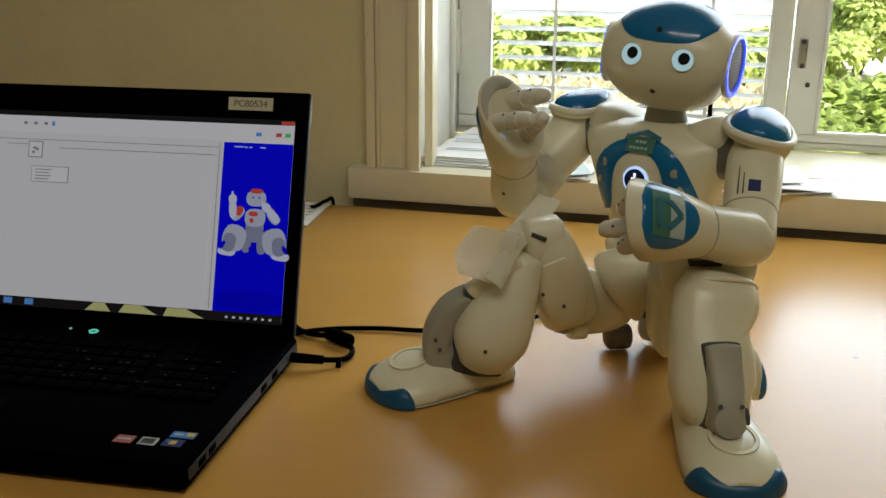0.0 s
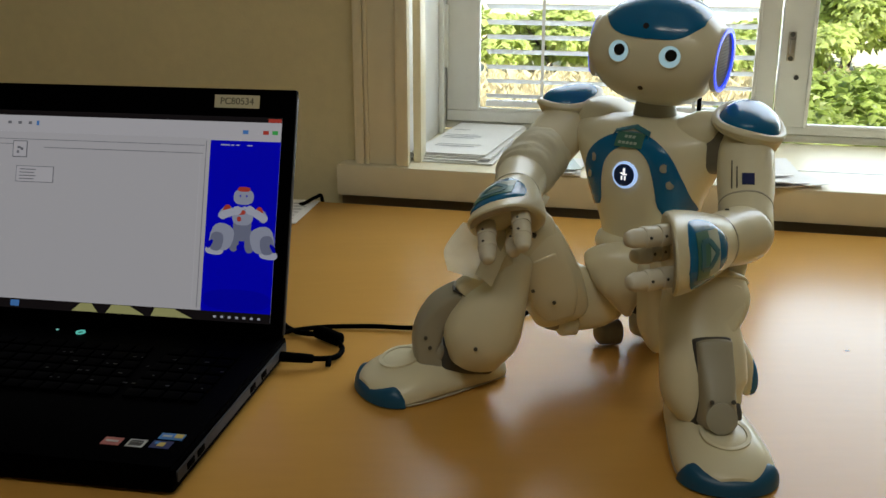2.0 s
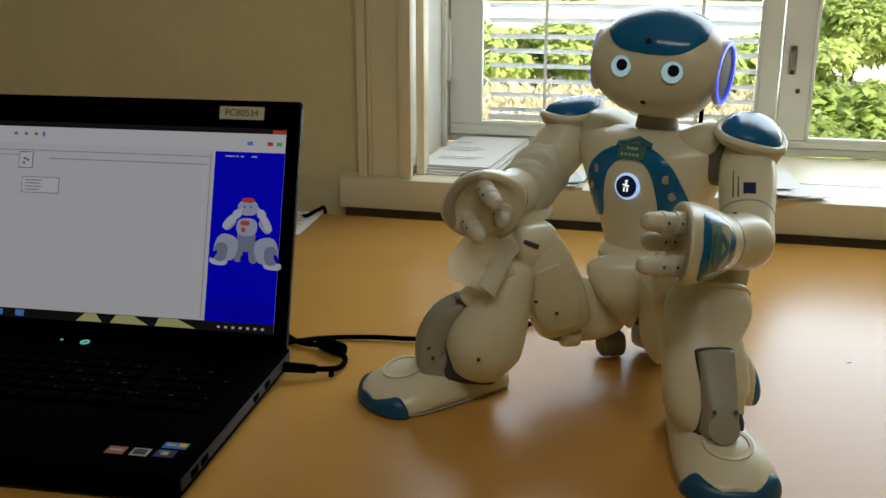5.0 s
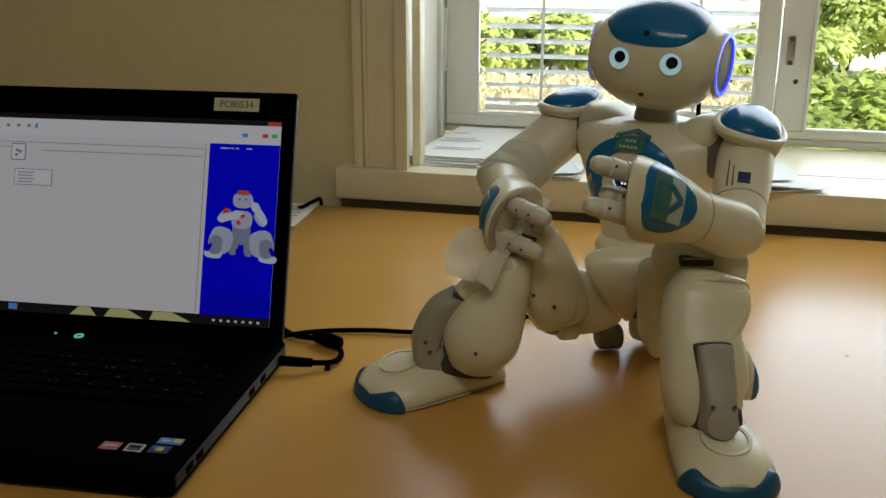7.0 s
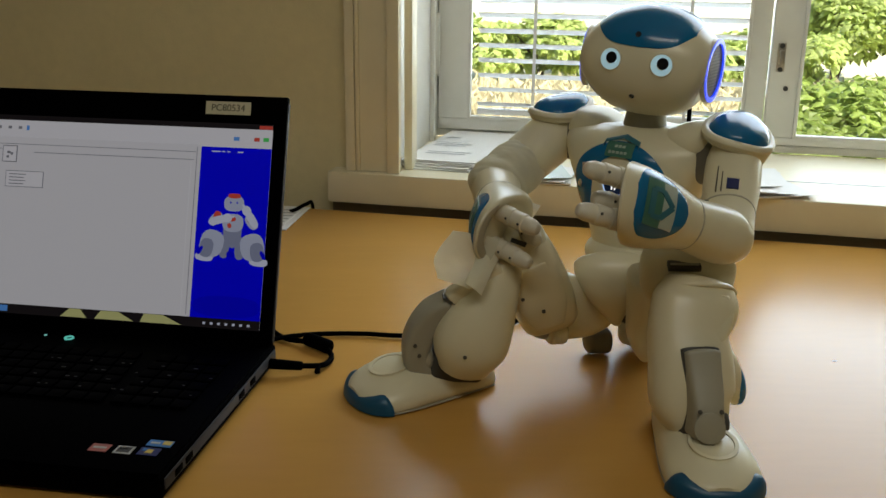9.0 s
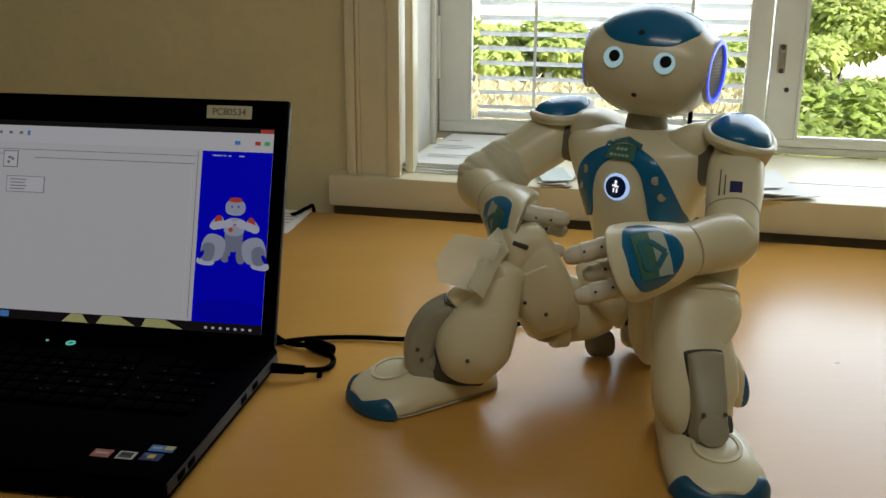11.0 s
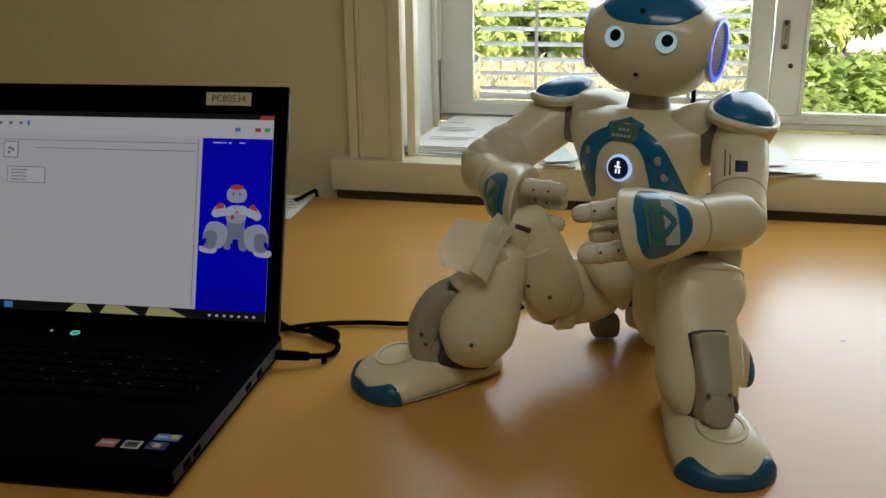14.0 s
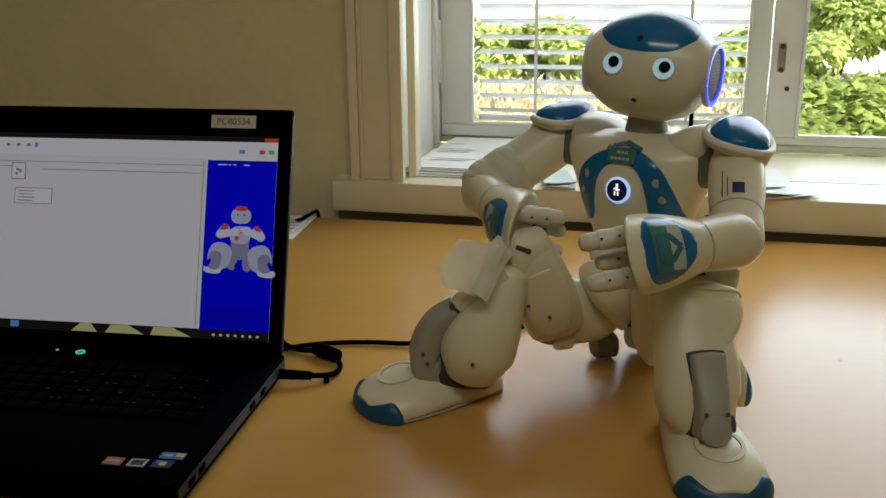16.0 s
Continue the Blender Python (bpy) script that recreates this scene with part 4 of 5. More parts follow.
pod("right_shin_plate", local([(0.0300, 0.858, 0.1070, 0.0085, 0.010), (0.0510, 0.857, 0.1230, 0.0090, 0.011), (0.0715, 0.858, 0.1380, 0.0095, 0.012)]), local_dir((0.6, 0, -0.8)), M_WHITE, robot, p=3.4)
box("shin_gap", RINV @ Vector((0.0285, 0.8555, 0.1050)), (0.016, 0.014, 0.0016), M_DGREY, robot, (local_dir((0.9, 0, -0.43)).normalized(), local_dir((0, 1, 0)), local_dir((0.43, 0, 0.9)).normalized()), 0.0)
pod("right_ankle", local([(0.0280, 0.863, 0.1010, 0.0095, 0.013), (0.0100, 0.866, 0.0860, 0.0125, 0.015), (-0.0015, 0.869, 0.0620, 0.0140, 0.017), (-0.0035, 0.871, 0.0400, 0.0130, 0.018), (0.0030, 0.873, 0.0270, 0.0140, 0.018)]),
    SIDE, M_GREY, robot, "grey ankle bracket", p=3.4)
pod("right_ankle_axle", local([(0.0030, 0.860, 0.0420, 0.0110, 0.0110), (0.0060, 0.880, 0.0420, 0.0110, 0.0110)]), UP, M_GREY, robot, p=2.0)
pod("right_ankle_joint", local([(0.0140, 0.872, 0.034, 0.018, 0.018), (0.0560, 0.876, 0.030, 0.016, 0.018)]), UP, M_DGREY, robot)
pod("right_hip_link", local([(0.1260, 0.914, 0.082, 0.035, 0.018), (0.1480, 0.921, 0.074, 0.033, 0.018), (0.1720, 0.935, 0.067, 0.028, 0.018), (0.1880, 0.950, 0.061, 0.020, 0.016)]), UP, M_WHITE, robot, p=3.0)
pod("right_hip_motor", local([(0.1300, 0.902, 0.0530, 0.0110, 0.011), (0.1420, 0.906, 0.0520, 0.0110, 0.011)]), UP, M_WHITE, robot, p=2.4)
pod("right_hip_motor_end", local([(0.1160, 0.902, 0.0570, 0.0080, 0.009), (0.1240, 0.904, 0.0550, 0.0085, 0.009)]), UP, M_GREY, robot, p=2.4)
# left leg
pod("left_knee_cap", local([(0.2090, 0.836, 0.1400, 0.0265, 0.024), (0.2400, 0.828, 0.1420, 0.0275, 0.025), (0.2680, 0.830, 0.1360, 0.0250, 0.024)]), UP, M_WHITE, robot, p=2.5)
pod("left_thigh", local([(0.2420, 0.845, 0.130, 0.034, 0.026), (0.2420, 0.880, 0.090, 0.030, 0.028), (0.2400, 0.915, 0.066, 0.024, 0.026)]), SIDE, M_WHITE, robot, p=2.8)
pod("left_thigh_side", local([(0.2100, 0.856, 0.126, 0.0165, 0.022), (0.2135, 0.870, 0.092, 0.0150, 0.026), (0.2155, 0.874, 0.060, 0.0140, 0.024), (0.2190, 0.878, 0.044, 0.0090, 0.016)]), SIDE, M_WHITE, robot, p=2.6)
pod("left_shin", local([(0.2430, 0.801, 0.1390, 0.0310, 0.018), (0.2395, 0.795, 0.1240, 0.0375, 0.025), (0.2315, 0.783, 0.1010, 0.0340, 0.027), (0.2325, 0.768, 0.0750, 0.0360, 0.028), (0.2325, 0.757, 0.0520, 0.0355, 0.026), (0.2380, 0.750, 0.0350, 0.0270, 0.020)]), SIDE, M_WHITE, robot, p=2.5, steps=7)
pod("left_shin_saddle", local([(0.2420, 0.7830, 0.1350, 0.0240, 0.006), (0.2410, 0.7740, 0.1200, 0.0265, 0.006), (0.2370, 0.7620, 0.1040, 0.0190, 0.006)]), SIDE, M_WHITE, robot, p=2.4)
pod("left_shin_core", local([(0.2335, 0.7535, 0.0985, 0.0168, 0.006), (0.2340, 0.7460, 0.0760, 0.0165, 0.008), (0.2345, 0.7390, 0.0500, 0.0155, 0.010), (0.2350, 0.7380, 0.0340, 0.0175, 0.012)]), SIDE, M_DGREY, robot, p=4.0)
pod("left_ankle", local([(0.2345, 0.7480, 0.0980, 0.0152, 0.007), (0.2350, 0.7420, 0.0820, 0.0148, 0.010), (0.2354, 0.7345, 0.0660, 0.0145, 0.013), (0.2352, 0.7280, 0.0540, 0.0136, 0.014), (0.2350, 0.7240, 0.0380, 0.0146, 0.016)]),
    SIDE, M_GREY, robot, "grey ankle bracket", p=4.0)
pod("left_ankle_joint", local([(0.2215, 0.746, 0.034, 0.015, 0.016), (0.2550, 0.746, 0.034, 0.015, 0.016)]), UP, M_DGREY, robot)
ball("shin_pad", RINV @ Vector((0.2775, 0.7860, 0.0540)), (0.0095, 0.015, 0.022), M_BLUE, robot, (local_dir((1, 0, 0.25)).normalized(), local_dir((0, 1, 0)), local_dir((-0.25, 0, 1)).normalized()), "blue plastic shin pad")
ball("shin_pad_seat", RINV @ Vector((0.2725, 0.7850, 0.0600)), (0.0105, 0.016, 0.028), M_WHITE, robot, (local_dir((1, 0, 0.25)).normalized(), local_dir((0, 1, 0)), local_dir((-0.25, 0, 1)).normalized()))
pod("left_knee_collar", local([(0.2085, 0.8020, 0.1360, 0.0026, 0.0040), (0.2210, 0.7890, 0.1440, 0.0028, 0.0046), (0.2440, 0.7850, 0.1458, 0.0028, 0.0046), (0.2640, 0.7910, 0.1410, 0.0026, 0.0044), (0.2740, 0.8030, 0.1310, 0.0024, 0.0040)]), UP, M_WHITE, robot, p=2.2)
pod("shin_seam", local([(0.2420, 0.7762, 0.1330, 0.0005, 0.0012), (0.2412, 0.7672, 0.1200, 0.0005, 0.0012), (0.2385, 0.7565, 0.1060, 0.0005, 0.0012)]), SIDE, M_LIP, robot, n=8)
disc("left_ankle_cap", RINV @ Vector((0.2352, 0.7112, 0.0470)), local_dir((0, -1, 0.30)), 0.0128, 0.0016, M_GREY, robot)
# slots and screws
slot_ax = (local_dir((1, -0.02, 0)).normalized(), local_dir((0.02, 0.92, 0.38)).normalized(), local_dir((0, -0.38, 0.92)).normalized())
box("knee_slot", RINV @ Vector((0.2300, 0.8062, 0.1545)), (0.0285, 0.0100, 0.0050), M_DGREY, robot, slot_ax, 0.0008)
box("slot_rib", RINV @ Vector((0.2300, 0.8040, 0.1565)), (0.0250, 0.0018, 0.0022), M_GREY, robot, slot_ax, 0.0005)
box("knee_slot", RINV @ Vector((0.0905, 0.8600, 0.1600)), (0.0150, 0.0070, 0.0040), M_DGREY, robot, (local_dir((0.9, 0, -0.35)).normalized(), local_dir((0.1, 0.99, 0.1)).normalized(), local_dir((0.35, 0, 0.9)).normalized()), 0.001)
for q, nrm in (((0.0415, 0.8245, 0.0600), (-0.1, -1, 0.1)), ((0.2075, 0.7990, 0.1260), (-0.6, -1, 0.1)), ((0.2265, 0.7125, 0.0610), (0, -1, 0.4)), ((0.2440, 0.7125, 0.0610), (0, -1, 0.4)),
               ((0.1170, 0.8645, 0.0900), (0, -1, 0.1)), ((-0.004, 0.8515, 0.060), (-0.2, -1, 0.1)), ((0.000, 0.8515, 0.050), (-0.2, -1, 0.1)), ((0.097, 0.8640, 0.102), (-0.5, -1, 0.1))):
    disc("screw", RINV @ Vector(q), local_dir(nrm), 0.0019, 0.0012, M_SCREWED, robot, n=12)


def foot(name, centre, heading, broad=1.0, toe=1.0):
    """A broad flat foot with a raised instep, a round boss on it and a blue toe bumper. heading: where the toe points, in degrees."""
    m = RINV @ pose(centre[0], centre[1], 0, 0, 0, heading) @ Matrix.Diagonal((toe, broad, 1, 1))
    prof = [(-0.076, 0.018, 0.020), (-0.070, 0.027, 0.026), (-0.050, 0.033, 0.032), (-0.020, 0.037, 0.038), (0.010, 0.041, 0.038), (0.040, 0.0435, 0.034), (0.060, 0.041, 0.028), (0.074, 0.032, 0.021), (0.081, 0.020, 0.016)]
    rings = []
    fine = smooth_path(prof, 4)
    for s, w, h in fine:
        r = []
        for q in range(30):
            t = 2 * math.pi * q / 30
            ct, st = math.cos(t), math.sin(t)
            z = h * (0.30 + 0.70 * abs(st) ** 0.9) if st > 0 else h * 0.30 * (1 - abs(st) ** 0.35)
            r.append(Vector((s, w * math.copysign(abs(ct) ** 0.75, ct) * (1 - 0.22 * max(0, st)), z + 0.0006)))
        rings.append(r)
    vs, fs = skin(rings)
    ob = raw(name, [m @ v for v in vs], fs, M_WHITE, robot)
    # bumper
    grid = []
    for k in range(49):
        a = radians(-80 + 160 * k / 48)
        row = []
        for j in range(6):
            f = j / 5
            e = abs(2 * k / 48 - 1)
            hgt = (0.0135 + 0.0095 * e ** 2.2 - 0.0135 * e ** 8) * math.sin(f * math.pi / 2) + 0.002
            inset = 0.011 * f ** 2.2
            rx, ry = 0.0345 - inset, 0.0455 - inset
            c = Vector((0.0515, 0, 0))
            o = c + Vector((rx * math.cos(a), ry * math.copysign(abs(math.sin(a)) ** 0.9, a), hgt))
            row.append((o, c + (o - c) * 0.90 - Vector((0, 0, 0.001 * f))))
        grid.append([(m @ a_, m @ b_) for a_, b_ in row])
    patch("toe_bumper", grid, M_BUMPER, ob, label="blue rubber toe bumper")
    pod("sole", [(*(m @ Vector((-0.070, 0, 0.0022))), 0.028 * broad, 0.0022), (*(m @ Vector((0.0, 0, 0.0022))), 0.0395 * broad, 0.0022), (*(m @ Vector((0.050, 0, 0.0022))), 0.0430 * broad, 0.0022), (*(m @ Vector((0.072, 0, 0.0022))), 0.033 * broad, 0.0022)],
        m.to_3x3() @ Vector((0, 1, 0)), M_LIP, ob, p=3, n=20)
    disc("instep_ring", m @ Vector((0.040, 0, 0.0325)), m.to_3x3() @ Vector((0.24, 0, 1)), 0.0205, 0.0022, M_WHITE, ob, inner=0.017)
    disc("instep_boss", m @ Vector((0.040, 0, 0.0320)), m.to_3x3() @ Vector((0.24, 0, 1)), 0.0165, 0.0022, M_WHITE, ob)
    return ob


foot("right_foot", (0.0045, 0.8862), 207, 1.0, 0.93)
foot("left_foot", (0.2405, 0.752), 268.5, 0.92)

# shoulders
for s in (1, -1):
    S = SHOULDER[s]
    pod("shoulder_block", [(-0.004, s * 0.060, 0.226, 0.024, 0.026), (0.0, s * 0.088, 0.230, 0.023, 0.025)], UP, M_JOINT, robot, p=2.5)
    pod("shoulder_yoke", [(-0.005, s * 0.016, 0.230, 0.018, 0.028), (-0.005, s * 0.038, 0.235, 0.0205, 0.032), (-0.004, s * 0.058, 0.243, 0.0205, 0.032), (-0.003, s * 0.074, 0.247, 0.017, 0.027)], UP, M_WHITE, robot, p=2.4)
    tilt = pose(0, 0, 0, -21 if s > 0 else 5, 5, 0).to_3x3()
    c = S + Vector((0.003, s * 0.001, 0.0115))

    def wave(k, n=40):
        """The rim dips in front and climbs over the outer side."""
        a = 2 * math.pi * k / n
        return 0.0030 * math.sin(2 * a * s + 0.5) - 0.0015 * math.cos(a)

    def pad_ring(r, z, w, n=40):
        return [c + tilt @ (v + Vector((0, 0, wave(k) * w))) for k, v in enumerate(ring(Vector((0, 0, z)), FWD, LEFT, r * 1.04, r * 0.94, n))]
    vs, fs = skin([pad_ring(0.004, -0.004, 0), pad_ring(0.0300, 0.000, 0.6), pad_ring(0.0335, 0.003, 1), pad_ring(0.0335, 0.008, 1), pad_ring(0.0290, 0.0115, 1)])
    pad = raw("shoulder_pad", vs, fs, M_WHITE, robot)
    vs, fs = skin([pad_ring(0.0318 + 0.0040 * math.cos(q), 0.0082 + 0.0040 * math.sin(q), 1) for q in [2 * math.pi * k / 12 for k in range(13)]], cap=False)
    raw("pad_rim", vs, fs, M_WHITE, pad)
    prof = [(0.0302, 0.0085, 1.0), (0.0292, 0.0125, 1.0), (0.0262, 0.0165, 0.8), (0.021, 0.0196, 0.5), (0.013, 0.0219, 0.2), (0.005, 0.0229, 0.0)]
    vs, fs = skin([pad_ring(*p) for p in prof])
    raw("pad_cap", vs, fs, M_BLUE, pad, "glossy blue shoulder cap")
    # outer flare that hangs down beside the arm
    grid = []
    for i in range(17):
        a = s * (math.pi / 2) + radians(-74 + 148 * i / 16)
        f = abs(2 * i / 16 - 1)
        k0 = (a / (2 * math.pi) * 40) % 40
        row = []
        for j in range(7):
            q = j / 6
            drop = ((0.034 if s > 0 else 0.018) * (1 - f ** 2.2) + 0.002) * q
            r = 0.0345 - 0.0075 * q ** 2
            z = 0.008 + wave(k0) * (1 - q) - drop
            out = c + tilt @ Vector((math.cos(a) * r * 1.04, math.sin(a) * r * 0.94, z))
            inn = c + tilt @ Vector((math.cos(a) * (r - 0.003) * 1.04, math.sin(a) * (r - 0.003) * 0.94, z))
            row.append((out, inn))
        grid.append(row)
    patch("pad_flare", grid, M_WHITE, pad)

# neck
pod("neck", [(0, 0, 0.240, 0.021, 0.021), (0, 0, 0.252, 0.0205, 0.0205), (0, 0, 0.268, 0.018, 0.018)], LEFT, M_GREY, robot, "grey neck", ends=False)


# ---- head, built about its pivot in the neck ----
HEAD_AT, HEAD_TURN, HEAD_LEAN = Vector((0.003, 0.001, 0.262)), 16.0, -4.0
HC = Vector((0.006, 0, 0.0525))
HEAD_PROF = [(-0.0602, 0.0300), (-0.0592, 0.0350), (-0.0535, 0.0412), (-0.044, 0.0465), (-0.030, 0.0510), (-0.010, 0.0532), (0.0, 0.0535)]
HEAD_PROF = HEAD_PROF + [(-y, r) for y, r in HEAD_PROF[-2::-1]]
HEAD_FINE = smooth_path(HEAD_PROF, 4)


def head_point(y, q, lift=0.0):
    """A point of the head: y across, q degrees up from straight ahead."""
    r = float(np.interp(y, [p[0] for p in HEAD_FINE], [p[1] for p in HEAD_FINE])) + lift
    a = radians(q)
    r *= 1 - 0.15 * (y / 0.046) ** 2 * max(0.0, math.sin(a)) ** 1.6
    ca, sa = math.cos(a), math.sin(a)
    chin = 1.0 if sa > 0 else 1 + 0.04 * sa
    return HC + Vector((r * 1.02 * math.copysign(abs(ca) ** 0.94, ca) - (0.010 * max(0, -sa) ** 2), y * (1 - 0.20 * max(0, -sa) ** 1.5), r * math.copysign(abs(sa) ** 0.94, sa) * chin))


def head_normal(y, q):
    p = head_point(y, q)
    return (head_point(y + 0.001, q) - p).cross(head_point(y, q + 1) - p).normalized()


rings = [[head_point(y, 360 * k / 48) for k in range(48)] for y, r in HEAD_FINE]
vs, fs = skin(rings)
head = raw("head", vs, fs, M_WHITE, robot)
# blue cap over the forehead and crown
grid = []
for i in range(37):
    y = -0.046 + 0.092 * i / 36
    f = abs(2 * i / 36 - 1)
    q0 = 22 + 28 * f ** 5 - (3 * (1 - f))
    row = []
    for j in range(17):
        q = q0 + (150 - 50 * f ** 3 - q0) * j / 16
        edge = 0.0018 * (1 - max(f, abs(2 * j / 16 - 1)) ** 8) + 0.0008
        row.append((head_point(y, q, edge), head_point(y, q, -0.002)))
    grid.append(row)
patch("crown_plate", grid, M_BLUE, head, label="glossy blue crown plate")
disc("camera_dot", head_point(-0.002, 31, 0.0016), head_normal(-0.002, 31), 0.0028, 0.001, M_PUPIL, head, n=16)
disc("crown_lamp", head_point(0, 84, 0.0008), head_normal(0, 84), 0.0110, 0.0008, M_RINGLIGHT, head, inner=0.0100)
for s in (-1, 1):
    y, q = s * 0.0238, 5
    nrm = head_normal(y, q)
    disc("eye_socket", head_point(y, q, -0.0008), nrm, 0.0104, 0.0014, M_WHITE, head, inner=0.0097)
    disc("eye_ring", head_point(y, q, -0.0022), nrm, 0.0098, 0.0026, M_EYE, head, inner=0.0046, label="lit eye ring")
    disc("pupil", head_point(y + 0.0008, q + 1.5, -0.0022) - nrm * 0.0002, nrm, 0.0054, 0.0034, M_PUPIL, head)
    # ear speaker, set a little towards the face
    ew = Vector((0.07, s, 0)).normalized()
    eu = UP.cross(ew).normalized()
    at = HC + Vector((0.001, s * 0.0573, 0))
    disc("ear_rim", at, ew, 0.0302, 0.0045, M_WHITE, head, inner=0.026, n=40)
    disc("ear_lamp", at + ew * 0.0036, ew, 0.0294, 0.0018, M_EAR, head, inner=0.0252, n=40, label="blue lit ear ring")
    disc("ear_grille", at + ew * 0.0010, ew, 0.0262, 0.0026, M_EARMESH, head, n=40)
    vs, fs = [], []
    for i in range(-9, 10):
        for j in range(-9, 10):
            x, z = i * 0.0030 + (0.0015 if j % 2 else 0), j * 0.0030
            if x * x + z * z < 0.0238 ** 2:
                k = len(vs)
                vs += [at + ew * 0.0038 + eu * (x + dx) + UP * (z + dz) for dx, dz in ((0.0009, 0), (0, 0.0009), (-0.0009, 0), (0, -0.0009))]
                fs.append((k, k + 1, k + 2, k + 3))
    raw("grille_holes", vs, fs, M_DGREY, head, smooth=False)
disc("mouth_dot", head_point(-0.002, -30, -0.0006), head_normal(-0.002, -30), 0.0026, 0.001, M_PUPIL, head, n=14)


# ---- arms ----
def build_arm(s):
    """Upper arm, forearm and hand, each along its own x from its joint; z is the outer side."""
    name = "left" if s > 0 else "right"
    X, Y, Z = FWD, LEFT, UP
    g = 0.90 if s > 0 else 1.0
    upper = pod(name + "_upper_arm", [(-0.004, 0, 0, 0.025 * g, 0.025 * g), (0.020, 0, 0, 0.0275 * g, 0.027 * g), (0.050, 0, 0, 0.0275 * g, 0.026 * g), (0.080, 0, 0, 0.0255 * g, 0.0245 * g), (0.104, 0, 0, 0.0260 * g, 0.025 * g)], Y, M_WHITE, robot, p=2.2)
    pod("elbow_seam", [(0.078, 0, 0, 0.0259 * g, 0.0250 * g), (0.0795, 0, 0, 0.0259 * g, 0.0250 * g)], Y, M_LIP, upper, ends=False, p=2.2)
    if s > 0:
        for k, (y, a, b) in enumerate(((-0.0065, 0.042, 0.074), (-0.0020, 0.050, 0.074))):
            box("print_bar", (0.5 * (a + b), y, 0.0228), (b - a, 0.0010, 0.0012), M_INK, upper, bev=0.0)
        box("flag_sticker", (0.0655, 0.0075, 0.0218), (0.0125, 0.0105, 0.0012), M_FLAG, upper, (X, Vector((0, 0.95, -0.30)), Vector((0, 0.30, 0.95))), 0.0, "small dark blue flag sticker")
    if s < 0:
        # thin cloth bunched round the elbow
        vs, fs = pod_data([(0.060, 0, 0, 0.0272, 0.0262), (0.072, 0, 0, 0.0290, 0.0280), (0.086, 0, 0, 0.0283, 0.0275), (0.100, 0, 0, 0.0292, 0.0284), (0.114, 0, 0, 0.0262, 0.0256)], Y, n=40, steps=8)
        vs = [v + Vector((0, v.y, v.z)).normalized() * (0.0016 * noise.noise(Vector((v.x * 190 + v.y * 60, v.y * 45, v.z * 45))) + 0.0007 * noise.noise(v * 240)) for v in vs]
        raw("wrinkled_sleeve", vs, fs, M_TISSUE, upper, "thin wrinkled cloth wrapped round the elbow", angle=80)
    fore = pod(name + "_forearm", [(-0.010, 0, 0, 0.021, 0.021), (0.002, 0, 0, 0.0245, 0.0245), (0.020, 0, 0, 0.0245, 0.0245), (0.045, 0, 0, 0.0228, 0.0228), (0.066, 0, 0, 0.0228, 0.0225)], Y, M_WHITE, robot, p=2.1)
    pod("wrist_seam", [(0.0535, 0, 0, 0.0232, 0.0232), (0.0548, 0, 0, 0.0232, 0.0232)], Y, M_LIP, fore, ends=False, p=2.1)
    disc("screw", (0.030, -0.0238, 0), (0, -1, 0), 0.0018, 0.0012, M_SCREWED, fore, n=10)
    # hand: open cup with a lip, plate on its back, two fingers and a thumb
    def half(x):
        return (float(np.interp(x, [0.055, 0.070, 0.088, 0.106, 0.118], [0.0230, 0.0262, 0.0302, 0.0325, 0.0325])),
                float(np.interp(x, [0.055, 0.070, 0.088, 0.106, 0.118], [0.0220, 0.0248, 0.0276, 0.0290, 0.0290])))
    xs = [0.055, 0.060, 0.067, 0.075, 0.085, 0.095, 0.105, 0.112, 0.118]
    rings = [ring((x, 0, 0), Y, Z, *half(x), 36, 2.3) for x in xs]
    for x, d in ((0.1205, -0.0005), (0.1222, -0.0020), (0.1228, -0.0040), (0.1222, -0.0062), (0.1190, -0.0085), (0.1165, -0.0130), (0.1155, -0.0200)):
        rings.append(ring((x, 0, 0), Y, Z, 0.0325 + d, 0.0290 + d, 36, 2.3))
    vs, fs = skin(rings)

    def slant(v):
        """The palm is cut aslant, so that the back reaches further than the heel."""
        return Vector((v.x + 1.15 * v.z * max(0.0, min(1.0, (v.x - 0.075) / 0.047)), v.y, v.z))
    hand = raw(name + "_hand", [slant(v) for v in vs], fs, M_WHITE, robot)
    # rubber pad along the tip of the palm
    grid = []
    for i in range(25):
        q = radians(22 + 136 * i / 24)
        e = 1 - abs(2 * i / 24 - 1) ** 6
        row = []
        for j in range(5):
            d = -0.0030 - (0.0058 * e + 0.0006) * j / 4
            o = Vector((0.1230 + 0.0010 * e * math.sin(math.pi * j / 4), (0.0325 + d) * math.copysign(abs(math.cos(q)) ** 0.87, math.cos(q)), (0.0290 + d) * abs(math.sin(q)) ** 0.87))
            row.append((slant(o), slant(o - Vector((0.005, 0, 0)))))
        grid.append(row)
    patch("palm_pad", grid, M_LIP, hand, label="dull rubber pad at the tip of the palm")

    def back(x, y, lift):
        ha, hb = half(x)
        q = max(0.0, 1 - min(0.999, abs(y) / ha) ** 2.3) ** (1 / 2.3)
        nrm = Vector((-0.1, y / ha ** 2, max(hb * q, 0.004) / hb ** 2)).normalized()
        return slant(Vector((x, y, hb * q))) + nrm * lift
    grid = []
